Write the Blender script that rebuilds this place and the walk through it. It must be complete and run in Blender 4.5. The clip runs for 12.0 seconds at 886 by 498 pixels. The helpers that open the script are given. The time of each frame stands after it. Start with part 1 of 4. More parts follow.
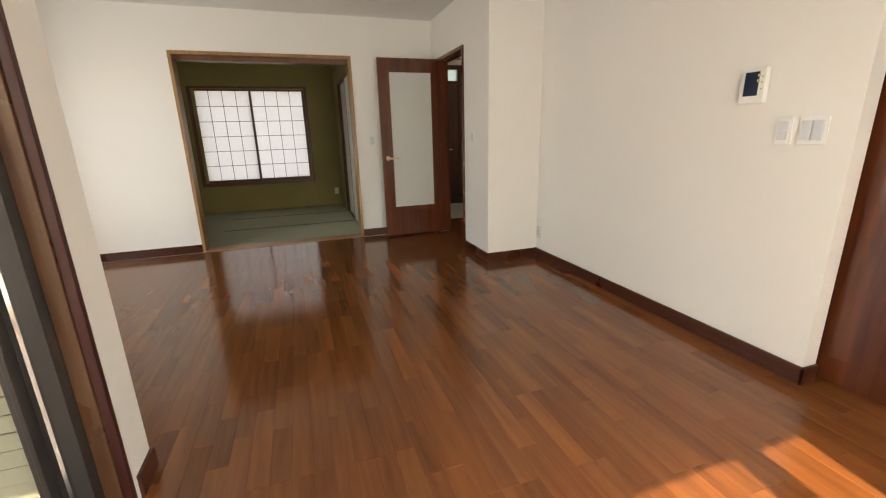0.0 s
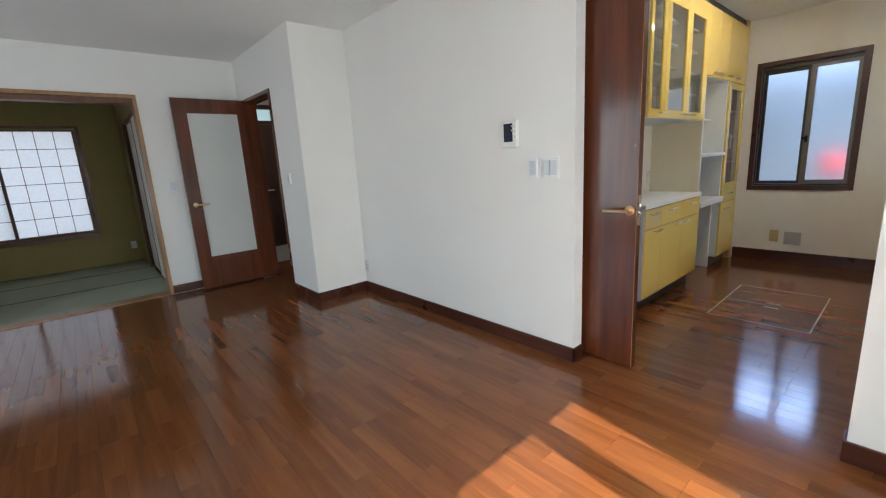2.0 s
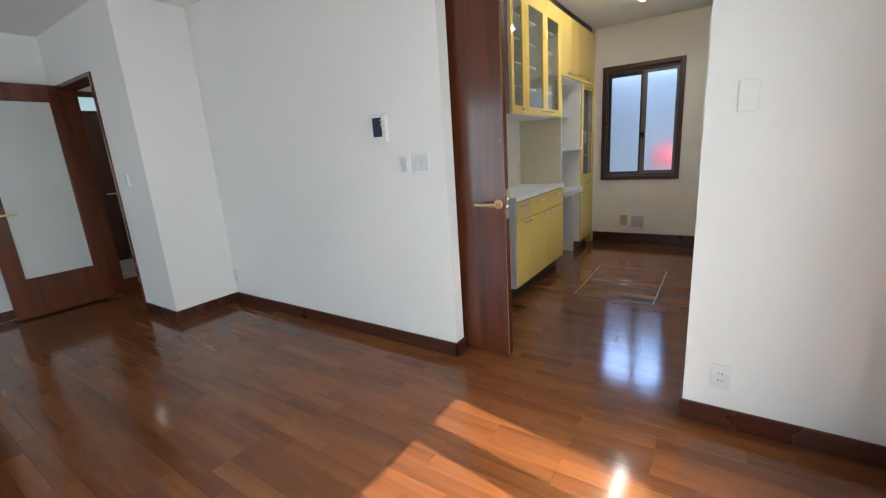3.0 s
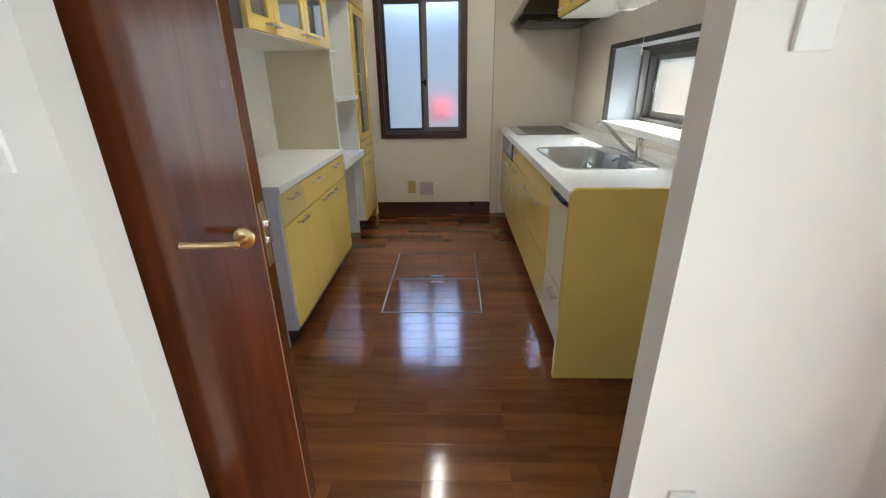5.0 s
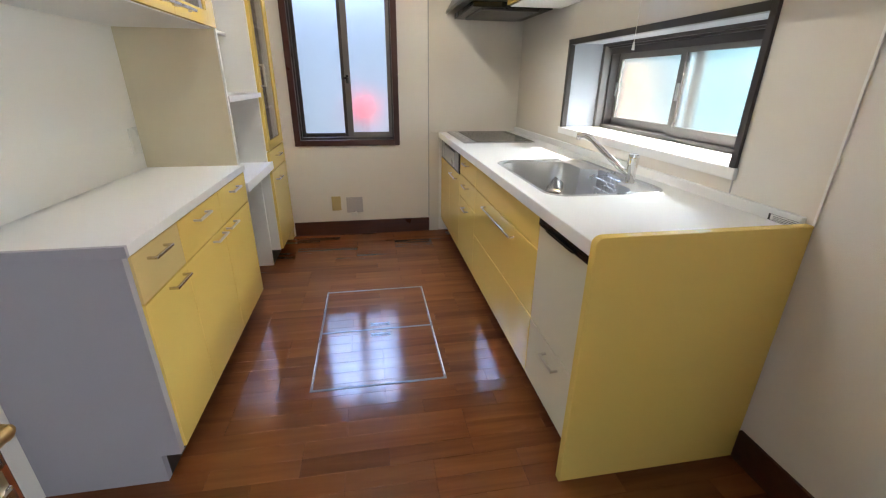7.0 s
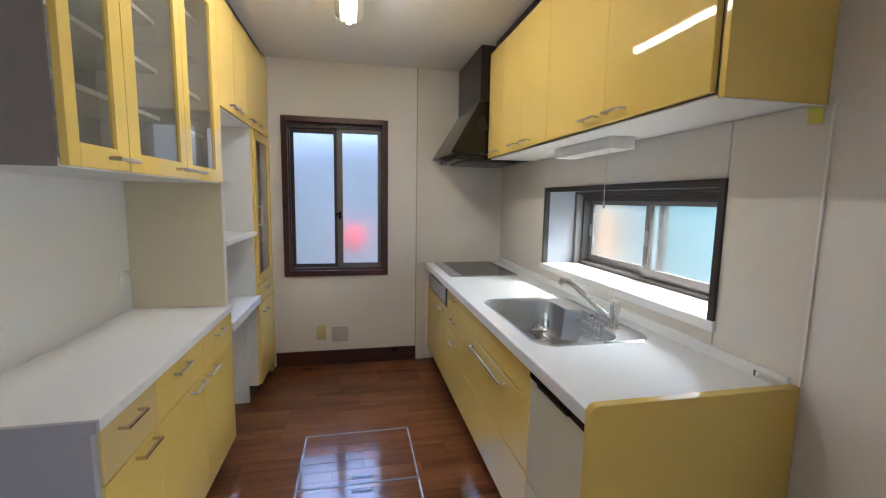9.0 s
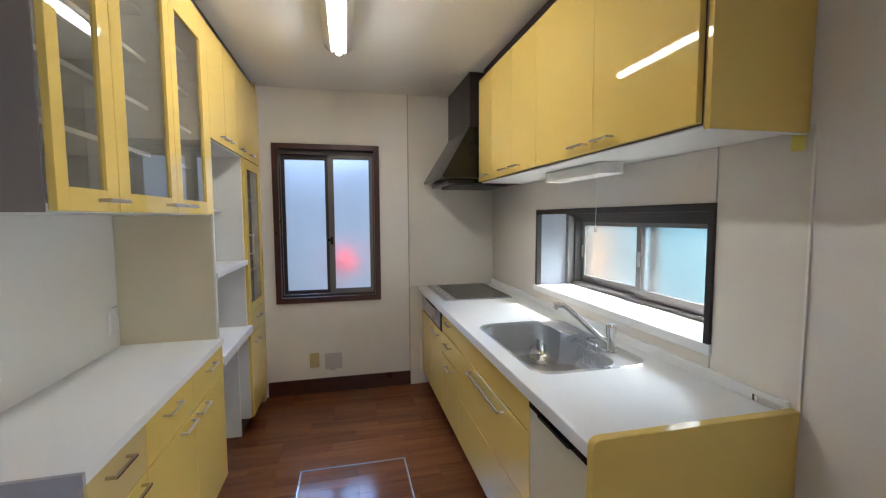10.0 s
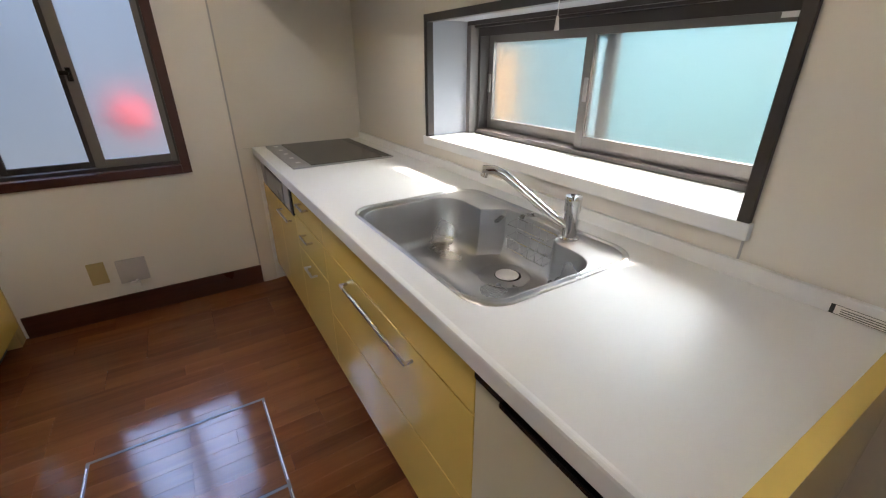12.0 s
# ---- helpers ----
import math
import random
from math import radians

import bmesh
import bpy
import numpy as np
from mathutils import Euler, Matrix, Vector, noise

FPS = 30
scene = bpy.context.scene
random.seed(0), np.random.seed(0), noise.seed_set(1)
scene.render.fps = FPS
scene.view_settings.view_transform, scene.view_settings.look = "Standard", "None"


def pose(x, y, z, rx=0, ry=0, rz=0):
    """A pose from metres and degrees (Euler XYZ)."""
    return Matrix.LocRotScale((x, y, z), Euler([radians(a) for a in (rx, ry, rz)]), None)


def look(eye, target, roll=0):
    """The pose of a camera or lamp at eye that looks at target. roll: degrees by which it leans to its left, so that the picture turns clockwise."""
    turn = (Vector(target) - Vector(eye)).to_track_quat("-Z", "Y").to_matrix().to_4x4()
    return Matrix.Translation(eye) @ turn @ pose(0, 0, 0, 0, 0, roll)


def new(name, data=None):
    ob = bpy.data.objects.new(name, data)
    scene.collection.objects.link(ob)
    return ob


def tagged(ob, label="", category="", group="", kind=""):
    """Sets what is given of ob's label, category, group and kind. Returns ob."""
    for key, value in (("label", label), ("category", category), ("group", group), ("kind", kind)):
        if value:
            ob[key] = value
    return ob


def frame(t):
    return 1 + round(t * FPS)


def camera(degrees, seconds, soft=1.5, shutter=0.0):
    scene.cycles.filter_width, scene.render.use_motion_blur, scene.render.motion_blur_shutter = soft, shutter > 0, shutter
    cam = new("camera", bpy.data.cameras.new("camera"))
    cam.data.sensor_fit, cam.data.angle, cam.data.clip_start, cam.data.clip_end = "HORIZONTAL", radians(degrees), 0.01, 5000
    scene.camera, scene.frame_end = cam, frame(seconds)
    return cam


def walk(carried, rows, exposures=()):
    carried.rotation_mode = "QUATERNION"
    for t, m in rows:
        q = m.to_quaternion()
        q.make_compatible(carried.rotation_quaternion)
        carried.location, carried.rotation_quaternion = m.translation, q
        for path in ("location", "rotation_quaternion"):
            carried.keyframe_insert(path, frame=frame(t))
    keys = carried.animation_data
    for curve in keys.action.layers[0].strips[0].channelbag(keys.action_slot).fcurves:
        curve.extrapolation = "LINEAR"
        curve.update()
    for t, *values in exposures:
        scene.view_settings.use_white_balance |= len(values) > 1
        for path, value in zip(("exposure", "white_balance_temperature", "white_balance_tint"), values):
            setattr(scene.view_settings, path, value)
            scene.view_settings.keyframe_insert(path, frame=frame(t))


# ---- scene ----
cam = camera(93.8, 12.0, 1.2)
PATH = [
    (0, (2.646, 1.386, 1.18), (3.261, 3.213, 0.647), -1.5),
    (0.5, (2.644, 1.312, 1.183), (3.459, 3.07, 0.688), -1.8),
    (1, (2.648, 1.273, 1.201), (3.624, 2.957, 0.745), -2.3),
    (1.5, (2.675, 1.252, 1.208), (3.801, 2.85, 0.785), -2.7),
    (2, (2.698, 1.223, 1.223), (3.98, 2.702, 0.813), -3.3),
    (2.5, (2.73, 1.188, 1.229), (4.176, 2.503, 0.809), -3.7),
    (3, (2.844, 1.214, 1.22), (4.452, 2.309, 0.758), -3.8),
    (3.5, (3.134, 1.36, 1.242), (4.874, 2.189, 0.706), -3.3),
    (3.7, (3.259, 1.414, 1.253), (5.038, 2.124, 0.677), -2.8),
    (5.3, (4.13, 1.773, 1.242), (5.979, 1.723, 0.48), -0.5),
    (5.5, (4.215, 1.791, 1.239), (6.058, 1.684, 0.47), -0.3),
    (6, (4.419, 1.836, 1.248), (6.245, 1.618, 0.461), 0.1),
    (6.5, (4.549, 1.858, 1.245), (6.366, 1.567, 0.462), 0.6),
    (6.7, (4.586, 1.85, 1.237), (6.404, 1.547, 0.461), 0.5),
    (8.3, (4.645, 1.85, 1.314), (6.552, 1.462, 0.856), 1.4),
    (8.5, (4.639, 1.851, 1.332), (6.561, 1.458, 0.941), 1.3),
    (9, (4.631, 1.87, 1.386), (6.574, 1.458, 1.149), 1.0),
    (9.5, (4.622, 1.886, 1.43), (6.572, 1.457, 1.311), 0.5),
    (10, (4.641, 1.878, 1.429), (6.583, 1.426, 1.277), -0.3),
    (10.5, (4.736, 1.826, 1.391), (6.624, 1.308, 0.982), -1.3),
    (11, (4.906, 1.741, 1.351), (6.695, 1.123, 0.707), -1.3),
    (11.5, (5.158, 1.698, 1.331), (6.837, 0.943, 0.55), -1.2),
    (12, (5.47, 1.629, 1.291), (7.019, 0.667, 0.469), -0.2),
]
walk(cam, [(t, look(eye, target, roll)) for t, eye, target, roll in PATH],
     [(0, 1.55, 8900, 13), (0.5, 1.43, 7900, 11), (1.0, 1.42, 6900, 8), (1.5, 1.42, 6650, 7), (2.5, 1.32, 6500, 7), (3.5, 1.36, 6350, 7), (5.5, 1.64, 6900, 5), (6.0, 1.82, 7100, 7), (6.5, 1.9, 6900, 9), (8.5, 1.56, 6600, 11), (9.5, 1.38, 6300, 11), (10.5, 1.44, 6350, 9), (11.0, 1.46, 6500, 11), (11.5, 1.44, 6900, 15), (12.0, 1.22, 7000, 14)])

# ---- world and light ----
SUN_AWAY = Vector((0.146, 1.0, -0.97)).normalized()
SUN_UP = math.atan2(0.97, math.hypot(0.146, 1.0))
world = bpy.data.worlds.new("sky")
scene.world = world
world.use_nodes = True
wn = world.node_tree
sky = wn.nodes.new("ShaderNodeTexSky")
sky.sky_type, sky.sun_disc = "NISHITA", False
sky.sun_elevation, sky.sun_rotation = SUN_UP, math.pi + 0.146
wn.links.new(sky.outputs[0], wn.nodes["Background"].inputs[0])
wn.nodes["Background"].inputs[1].default_value = 0.12
sun = new("sun", bpy.data.lights.new("sun", "SUN"))
sun.data.energy, sun.data.angle, sun.data.color = 5.0, radians(0.6), (1.0, 0.93, 0.82)
sun.rotation_euler = SUN_AWAY.to_track_quat("-Z", "Y").to_euler()


def area_lamp(name, eye, toward, w, h, power, colour):
    """An area lamp at a window, in place of the sky's light, or an added fill."""
    lamp = new(name, bpy.data.lights.new(name, "AREA"))
    lamp.data.shape, lamp.data.size, lamp.data.size_y = "RECTANGLE", w, h
    lamp.data.energy, lamp.data.color = power, colour
    lamp.matrix_world = look(eye, toward)
    return lamp


area_lamp("skylight_south", (3.2, 0.28, 0.9), (3.2, 2.0, 0.9), 1.8, 1.7, 23, (0.80, 0.92, 1.0))
area_lamp("skylight_west", (0.24, 4.9, 1.1), (2.0, 4.9, 1.1), 1.7, 1.8, 11, (0.66, 0.82, 1.0))
area_lamp("skylight_shoji", (2.08, 9.24, 1.22), (2.08, 6.0, 1.22), 1.66, 1.46, 6, (0.80, 0.88, 1.0))
# added fill under the hall ceiling; no window or lamp is there
area_lamp("fill_hall", (4.6, 8.0, 2.35), (4.8, 8.0, 0.0), 0.3, 0.8, 2.5, (1.0, 0.96, 0.9))
area_lamp("skylight_kitchen_end", (9.9, 2.2, 3.1), (8.0, 1.98, 1.3), 1.8, 1.6, 52, (0.40, 0.57, 1.0))
area_lamp("skylight_kitchen_bay", (6.4, -1.5, 2.6), (6.45, 0.3, 1.2), 3.2, 1.6, 84, (0.76, 0.90, 1.0))

# ---- materials ----
def material(name, colour, rough=0.5, metal=0.0, bump=0.0, bump_scale=200.0, vary=0.06, vary_scale=1.5, coat=0.0, rough_vary=0.08):
    """A plain surface with fine relief, broad stains and uneven gloss."""
    m = bpy.data.materials.new(name)
    m.use_nodes = True
    n, l = m.node_tree.nodes, m.node_tree.links
    b = n["Principled BSDF"]
    geo = n.new("ShaderNodeNewGeometry")
    broad = n.new("ShaderNodeTexNoise")
    broad.inputs["Scale"].default_value, broad.inputs["Detail"].default_value = vary_scale, 5
    l.new(geo.outputs["Position"], broad.inputs["Vector"])
    ramp = n.new("ShaderNodeMapRange")
    ramp.inputs["From Min"].default_value, ramp.inputs["From Max"].default_value = 0.3, 0.7
    ramp.inputs["To Min"].default_value, ramp.inputs["To Max"].default_value = 1 - vary, 1 + vary
    l.new(broad.outputs["Fac"], ramp.inputs["Value"])
    mul = n.new("ShaderNodeVectorMath")
    mul.operation = "SCALE"
    mul.inputs[0].default_value = colour
    l.new(ramp.outputs[0], mul.inputs["Scale"])
    l.new(mul.outputs[0], b.inputs["Base Color"])
    b.inputs["Metallic"].default_value = metal
    b.inputs["Coat Weight"].default_value = coat
    b.inputs["Coat Roughness"].default_value = 0.05
    fine = n.new("ShaderNodeTexNoise")
    fine.inputs["Scale"].default_value, fine.inputs["Detail"].default_value = bump_scale, 3
    l.new(geo.outputs["Position"], fine.inputs["Vector"])
    rr = n.new("ShaderNodeMapRange")
    rr.inputs["From Min"].default_value, rr.inputs["From Max"].default_value = 0.3, 0.7
    rr.inputs["To Min"].default_value, rr.inputs["To Max"].default_value = max(0.02, rough - rough_vary), rough + rough_vary
    l.new(broad.outputs["Fac"], rr.inputs["Value"])
    l.new(rr.outputs[0], b.inputs["Roughness"])
    if bump:
        bp = n.new("ShaderNodeBump")
        bp.inputs["Strength"].default_value, bp.inputs["Distance"].default_value = bump, 0.001
        l.new(fine.outputs["Fac"], bp.inputs["Height"])
        l.new(bp.outputs[0], b.inputs["Normal"])
    return m


def wood(name, dark, light, along="y", rough=0.25, coat=0.0, pieces=False, grain=1.0, bump=0.15, spread=0.75):
    """Wood with long grain along one axis; pieces: every plank has a tone of its own."""
    m = bpy.data.materials.new(name)
    m.use_nodes = True
    n, l = m.node_tree.nodes, m.node_tree.links
    b = n["Principled BSDF"]
    geo = n.new("ShaderNodeNewGeometry")
    stretch = {"x": (2, 28, 28), "y": (28, 2, 28), "z": (28, 28, 2)}[along]
    scale = n.new("ShaderNodeVectorMath")
    scale.operation = "MULTIPLY"
    scale.inputs[1].default_value = [v * grain for v in stretch]
    l.new(geo.outputs["Position"], scale.inputs[0])
    vec = scale.outputs[0]
    if pieces:
        info = n.new("ShaderNodeObjectInfo")
        add = n.new("ShaderNodeMath")
        l.new(info.outputs["Random"], add.inputs[0])
        l.new(geo.outputs["Random Per Island"], add.inputs[1])
        tone = n.new("ShaderNodeMath")
        tone.operation = "FRACT"
        l.new(add.outputs[0], tone.inputs[0])
        far = n.new("ShaderNodeMath")
        far.operation = "MULTIPLY"
        far.inputs[1].default_value = 91.0
        l.new(tone.outputs[0], far.inputs[0])
        move = n.new("ShaderNodeVectorMath")
        l.new(vec, move.inputs[0])
        l.new(far.outputs[0], move.inputs[1])
        vec = move.outputs[0]
    tex = n.new("ShaderNodeTexNoise")
    tex.inputs["Scale"].default_value, tex.inputs["Detail"].default_value, tex.inputs["Roughness"].default_value = 1.0, 6, 0.62
    tex.inputs["Distortion"].default_value = 0.4
    l.new(vec, tex.inputs["Vector"])
    rng = n.new("ShaderNodeMapRange")
    rng.inputs["From Min"].default_value, rng.inputs["From Max"].default_value = 0.28, 0.72
    l.new(tex.outputs["Fac"], rng.inputs["Value"])
    mix = n.new("ShaderNodeMix")
    mix.data_type = "RGBA"
    mix.inputs["A"].default_value, mix.inputs["B"].default_value = (*dark, 1), (*light, 1)
    fac = rng.outputs[0]
    if pieces:
        blend = n.new("ShaderNodeMix")
        blend.inputs["Factor"].default_value = spread
        l.new(rng.outputs[0], blend.inputs["A"])
        l.new(tone.outputs[0], blend.inputs["B"])
        fac = blend.outputs["Result"]
    l.new(fac, mix.inputs["Factor"])
    l.new(mix.outputs["Result"], b.inputs["Base Color"])
    b.inputs["Coat Weight"].default_value, b.inputs["Coat Roughness"].default_value = coat, 0.12
    wear = n.new("ShaderNodeTexNoise")
    wear.inputs["Scale"].default_value, wear.inputs["Detail"].default_value = 2.5, 4
    l.new(geo.outputs["Position"], wear.inputs["Vector"])
    rr = n.new("ShaderNodeMapRange")
    rr.inputs["From Min"].default_value, rr.inputs["From Max"].default_value = 0.3, 0.7
    rr.inputs["To Min"].default_value, rr.inputs["To Max"].default_value = rough * 0.8, rough * 1.25
    l.new(wear.outputs["Fac"], rr.inputs["Value"])
    l.new(rr.outputs[0], b.inputs["Roughness"])
    if bump:
        bp = n.new("ShaderNodeBump")
        bp.inputs["Strength"].default_value, bp.inputs["Distance"].default_value = bump, 0.0006
        l.new(tex.outputs["Fac"], bp.inputs["Height"])
        l.new(bp.outputs[0], b.inputs["Normal"])
    return m


def glass(name, rough=0.0, tint=(1, 1, 1), bump=0.0, ior=1.45):
    m = bpy.data.materials.new(name)
    m.use_nodes = True
    n, l = m.node_tree.nodes, m.node_tree.links
    b = n["Principled BSDF"]
    b.inputs["Transmission Weight"].default_value, b.inputs["Roughness"].default_value = 1.0, rough
    b.inputs["Base Color"].default_value, b.inputs["IOR"].default_value = (*tint, 1), ior
    if bump:
        geo = n.new("ShaderNodeNewGeometry")
        tex = n.new("ShaderNodeTexNoise")
        tex.inputs["Scale"].default_value = 260
        l.new(geo.outputs["Position"], tex.inputs["Vector"])
        bp = n.new("ShaderNodeBump")
        bp.inputs["Strength"].default_value, bp.inputs["Distance"].default_value = bump, 0.001
        l.new(tex.outputs["Fac"], bp.inputs["Height"])
        l.new(bp.outputs[0], b.inputs["Normal"])
    return m


def glow(name, colour, strength):
    m = bpy.data.materials.new(name)
    m.use_nodes = True
    b = m.node_tree.nodes["Principled BSDF"]
    b.inputs["Base Color"].default_value = (0.9, 0.9, 0.9, 1)
    b.inputs["Emission Color"].default_value, b.inputs["Emission Strength"].default_value = (*colour, 1), strength
    return m


def paper(name, colour):
    """Thin paper that lets light through."""
    m = bpy.data.materials.new(name)
    m.use_nodes = True
    n, l = m.node_tree.nodes, m.node_tree.links
    out = n["Material Output"]
    n.remove(n["Principled BSDF"])
    d, t, mix = n.new("ShaderNodeBsdfDiffuse"), n.new("ShaderNodeBsdfTranslucent"), n.new("ShaderNodeMixShader")
    geo, tex, rng, sc = n.new("ShaderNodeNewGeometry"), n.new("ShaderNodeTexNoise"), n.new("ShaderNodeMapRange"), n.new("ShaderNodeVectorMath")
    tex.inputs["Scale"].default_value, tex.inputs["Detail"].default_value = 30, 6
    rng.inputs["To Min"].default_value, rng.inputs["To Max"].default_value = 0.88, 1.08
    sc.operation = "SCALE"
    sc.inputs[0].default_value = colour
    l.new(geo.outputs["Position"], tex.inputs["Vector"])
    l.new(tex.outputs["Fac"], rng.inputs["Value"])
    l.new(rng.outputs[0], sc.inputs["Scale"])
    for s in (d, t):
        l.new(sc.outputs[0], s.inputs["Color"])
    mix.inputs[0].default_value = 0.55
    l.new(d.outputs[0], mix.inputs[1])
    l.new(t.outputs[0], mix.inputs[2])
    l.new(mix.outputs[0], out.inputs["Surface"])
    return m


def mesh_screen(name):
    """Fine insect mesh: fibres that let most of the light between them."""
    m = bpy.data.materials.new(name)
    m.use_nodes = True
    n, l = m.node_tree.nodes, m.node_tree.links
    out = n["Material Output"]
    n.remove(n["Principled BSDF"])
    d, t, mix = n.new("ShaderNodeBsdfDiffuse"), n.new("ShaderNodeBsdfTransparent"), n.new("ShaderNodeMixShader")
    d.inputs["Color"].default_value = (0.05, 0.05, 0.05, 1)
    mix.inputs[0].default_value = 0.07
    l.new(t.outputs[0], mix.inputs[1])
    l.new(d.outputs[0], mix.inputs[2])
    l.new(mix.outputs[0], out.inputs["Surface"])
    return m


M_WALL = material("white_wallpaper", (0.81, 0.785, 0.754), 0.75, bump=0.9, bump_scale=300, vary=0.015)
M_CEIL = material("ceiling_paper", (0.80, 0.79, 0.77), 0.85, bump=0.4, bump_scale=300, vary=0.015)
M_PANEL = material("kitchen_wall_panel", (0.72, 0.68, 0.62), 0.12, vary=0.02, rough_vary=0.04)
M_FLOOR = wood("red_floor_planks", (0.080, 0.0245, 0.0085), (0.235, 0.081, 0.027), "y", 0.12, 0.0, True, 0.6, 0.0, 0.40)
M_SUB = material("dark_joint", (0.03, 0.012, 0.008), 0.6)
M_BASE = wood("baseboard_wood", (0.042, 0.010, 0.005), (0.085, 0.023, 0.012), "y", 0.3)
M_DOOR = wood("mahogany_door", (0.07, 0.016, 0.006), (0.15, 0.038, 0.014), "z", 0.22, 0.3, False, 0.45, 0.1)
M_DARKDOOR = wood("dark_door", (0.035, 0.012, 0.007), (0.075, 0.025, 0.014), "z", 0.35, 0, False, 0.5, 0.1)
M_OAK = wood("light_timber", (0.24, 0.12, 0.05), (0.40, 0.22, 0.10), "z", 0.4, 0, False, 0.8)
M_TIMBER = wood("brown_timber", (0.10, 0.035, 0.015), (0.19, 0.075, 0.035), "z", 0.4, 0, False, 0.8)
M_GREEN = material("green_clay_wall", (0.32, 0.26, 0.105), 0.95, bump=1.0, bump_scale=500, vary=0.06, vary_scale=3)
M_TATAMI = material("tatami_reed", (0.36, 0.38, 0.27), 0.8, bump=0.6, bump_scale=350, vary=0.08)
M_TATAMI_EDGE = material("tatami_border", (0.05, 0.06, 0.045), 0.9)
M_YELLOW = material("gloss_yellow_laminate", (0.755, 0.55, 0.155), 0.035, vary=0.03, coat=0.0, rough_vary=0.012)
M_CREAM = material("tan_cream_laminate", (0.62, 0.55, 0.40), 0.35, vary=0.03)
M_YELLOW_MATT = material("cream_laminate", (0.64, 0.49, 0.22), 0.2, vary=0.03)
M_TOP = material("white_worktop", (0.76, 0.765, 0.765), 0.43, vary=0.015, bump=0.05)
M_WHITE = material("white_laminate", (0.74, 0.74, 0.73), 0.35, vary=0.02)
M_GREY = material("grey_laminate", (0.36, 0.35, 0.40), 0.5, vary=0.03)
M_GREY_BROWN = material("grey_brown_laminate", (0.22, 0.19, 0.18), 0.45, vary=0.03)
M_COVER = material("lilac_grey_plastic", (0.50, 0.48, 0.51), 0.35)
M_REVEAL = wood("tan_window_jamb", (0.07, 0.028, 0.014), (0.15, 0.07, 0.034), "z", 0.3)
M_SIDING = material("pale_siding", (0.40, 0.39, 0.28), 0.7, vary=0.05, bump=0.3)
M_TEAL = material("teal_screen", (0.22, 0.42, 0.42), 0.8, vary=0.35)
M_ORANGE = material("orange_plastic", (0.85, 0.38, 0.05), 0.4)
M_LINER = material("black_toe_kick", (0.015, 0.013, 0.013), 0.4)
M_DWHITE = material("off_white_door", (0.62, 0.57, 0.43), 0.5, vary=0.02)
M_STEEL = material("brushed_steel", (0.46, 0.455, 0.45), 0.33, 1.0, bump=0.15, bump_scale=900, vary=0.04, vary_scale=6)
M_CHROME = material("chrome", (0.80, 0.80, 0.80), 0.06, 1.0, rough_vary=0.02)
M_NICKEL = material("satin_nickel", (0.60, 0.55, 0.46), 0.28, 1.0)
M_BRASS = material("satin_brass", (0.70, 0.50, 0.27), 0.3, 1.0)
M_ALU_DARK = material("dark_bronze_aluminium", (0.05, 0.043, 0.042), 0.4, 0.3)
M_ALU_GREY = material("grey_aluminium", (0.42, 0.42, 0.42), 0.4, 0.7)
M_SASH = material("bronze_grey_aluminium", (0.17, 0.16, 0.155), 0.4, 0.4)
M_LINING = material("grey_window_lining", (0.27, 0.29, 0.33), 0.4)
# dark tan that paints the shade seen in gaps between cabinet fronts
M_GAP_SHADE = material("cabinet_gap_shade", (0.10, 0.065, 0.03), 0.6)
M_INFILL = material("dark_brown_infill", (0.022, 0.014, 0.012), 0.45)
M_CASING = material("red_brown_casing", (0.055, 0.014, 0.012), 0.35)
M_BLACK = material("black_enamel", (0.006, 0.005, 0.005), 0.20)
M_GLASSTOP = material("hob_glass", (0.055, 0.052, 0.05), 0.12)
M_PLASTIC = material("white_plastic", (0.78, 0.77, 0.75), 0.3)
M_PLATE = material("plate_plastic", (0.60, 0.61, 0.64), 0.3)
M_BEIGE = material("beige_plastic", (0.52, 0.42, 0.22), 0.4)
M_SCREEN = material("dark_screen", (0.012, 0.02, 0.045), 0.1)
M_CLEAR = glass("clear_glass")
M_CUPGLASS = glass("tinted_cupboard_glass", 0.0, (0.80, 0.77, 0.70))
M_FROST = glass("frosted_glass", 0.38, (0.95, 0.98, 1.0), 0.35, 1.35)
M_TRANSOM = glass("smoked_glass", 0.4, (0.35, 0.38, 0.36), 0.3, 1.3)
M_DOORGLASS = material("milk_glass", (0.60, 0.60, 0.57), 0.3, vary=0.02)
M_SHOJI = paper("shoji_paper", (0.86, 0.86, 0.88))
M_SCREENMESH = mesh_screen("insect_screen_mesh")
M_TUBE = glow("lit_tube", (1.0, 0.97, 0.92), 26.0)
M_TILE = material("grey_stone_tile", (0.36, 0.36, 0.34), 0.35, vary=0.2, vary_scale=9)
M_GROUND = material("garden_soil", (0.24, 0.21, 0.17), 0.95, vary=0.2)
M_FACADE = material("neighbour_render", (0.24, 0.30, 0.38), 0.9, vary=0.25, vary_scale=0.9)
M_RED = material("red_plastic", (0.75, 0.015, 0.03), 0.4)
M_FUSUMA = material("fusuma_paper", (0.66, 0.62, 0.55), 0.8, vary=0.03)
M_YTAPE = material("yellow_tape", (0.70, 0.62, 0.12), 0.5)
M_INK = material("black_ink", (0.03, 0.03, 0.03), 0.6)

# ---- building helpers ----
SHIFT = Vector((0, 0, 0))  # where the numbers of a room are counted from
ROOM, KITCHEN = Vector((0, 0, 0)), Vector((0.063, 0.078, 0))


def count_from(corner):
    SHIFT[:] = corner


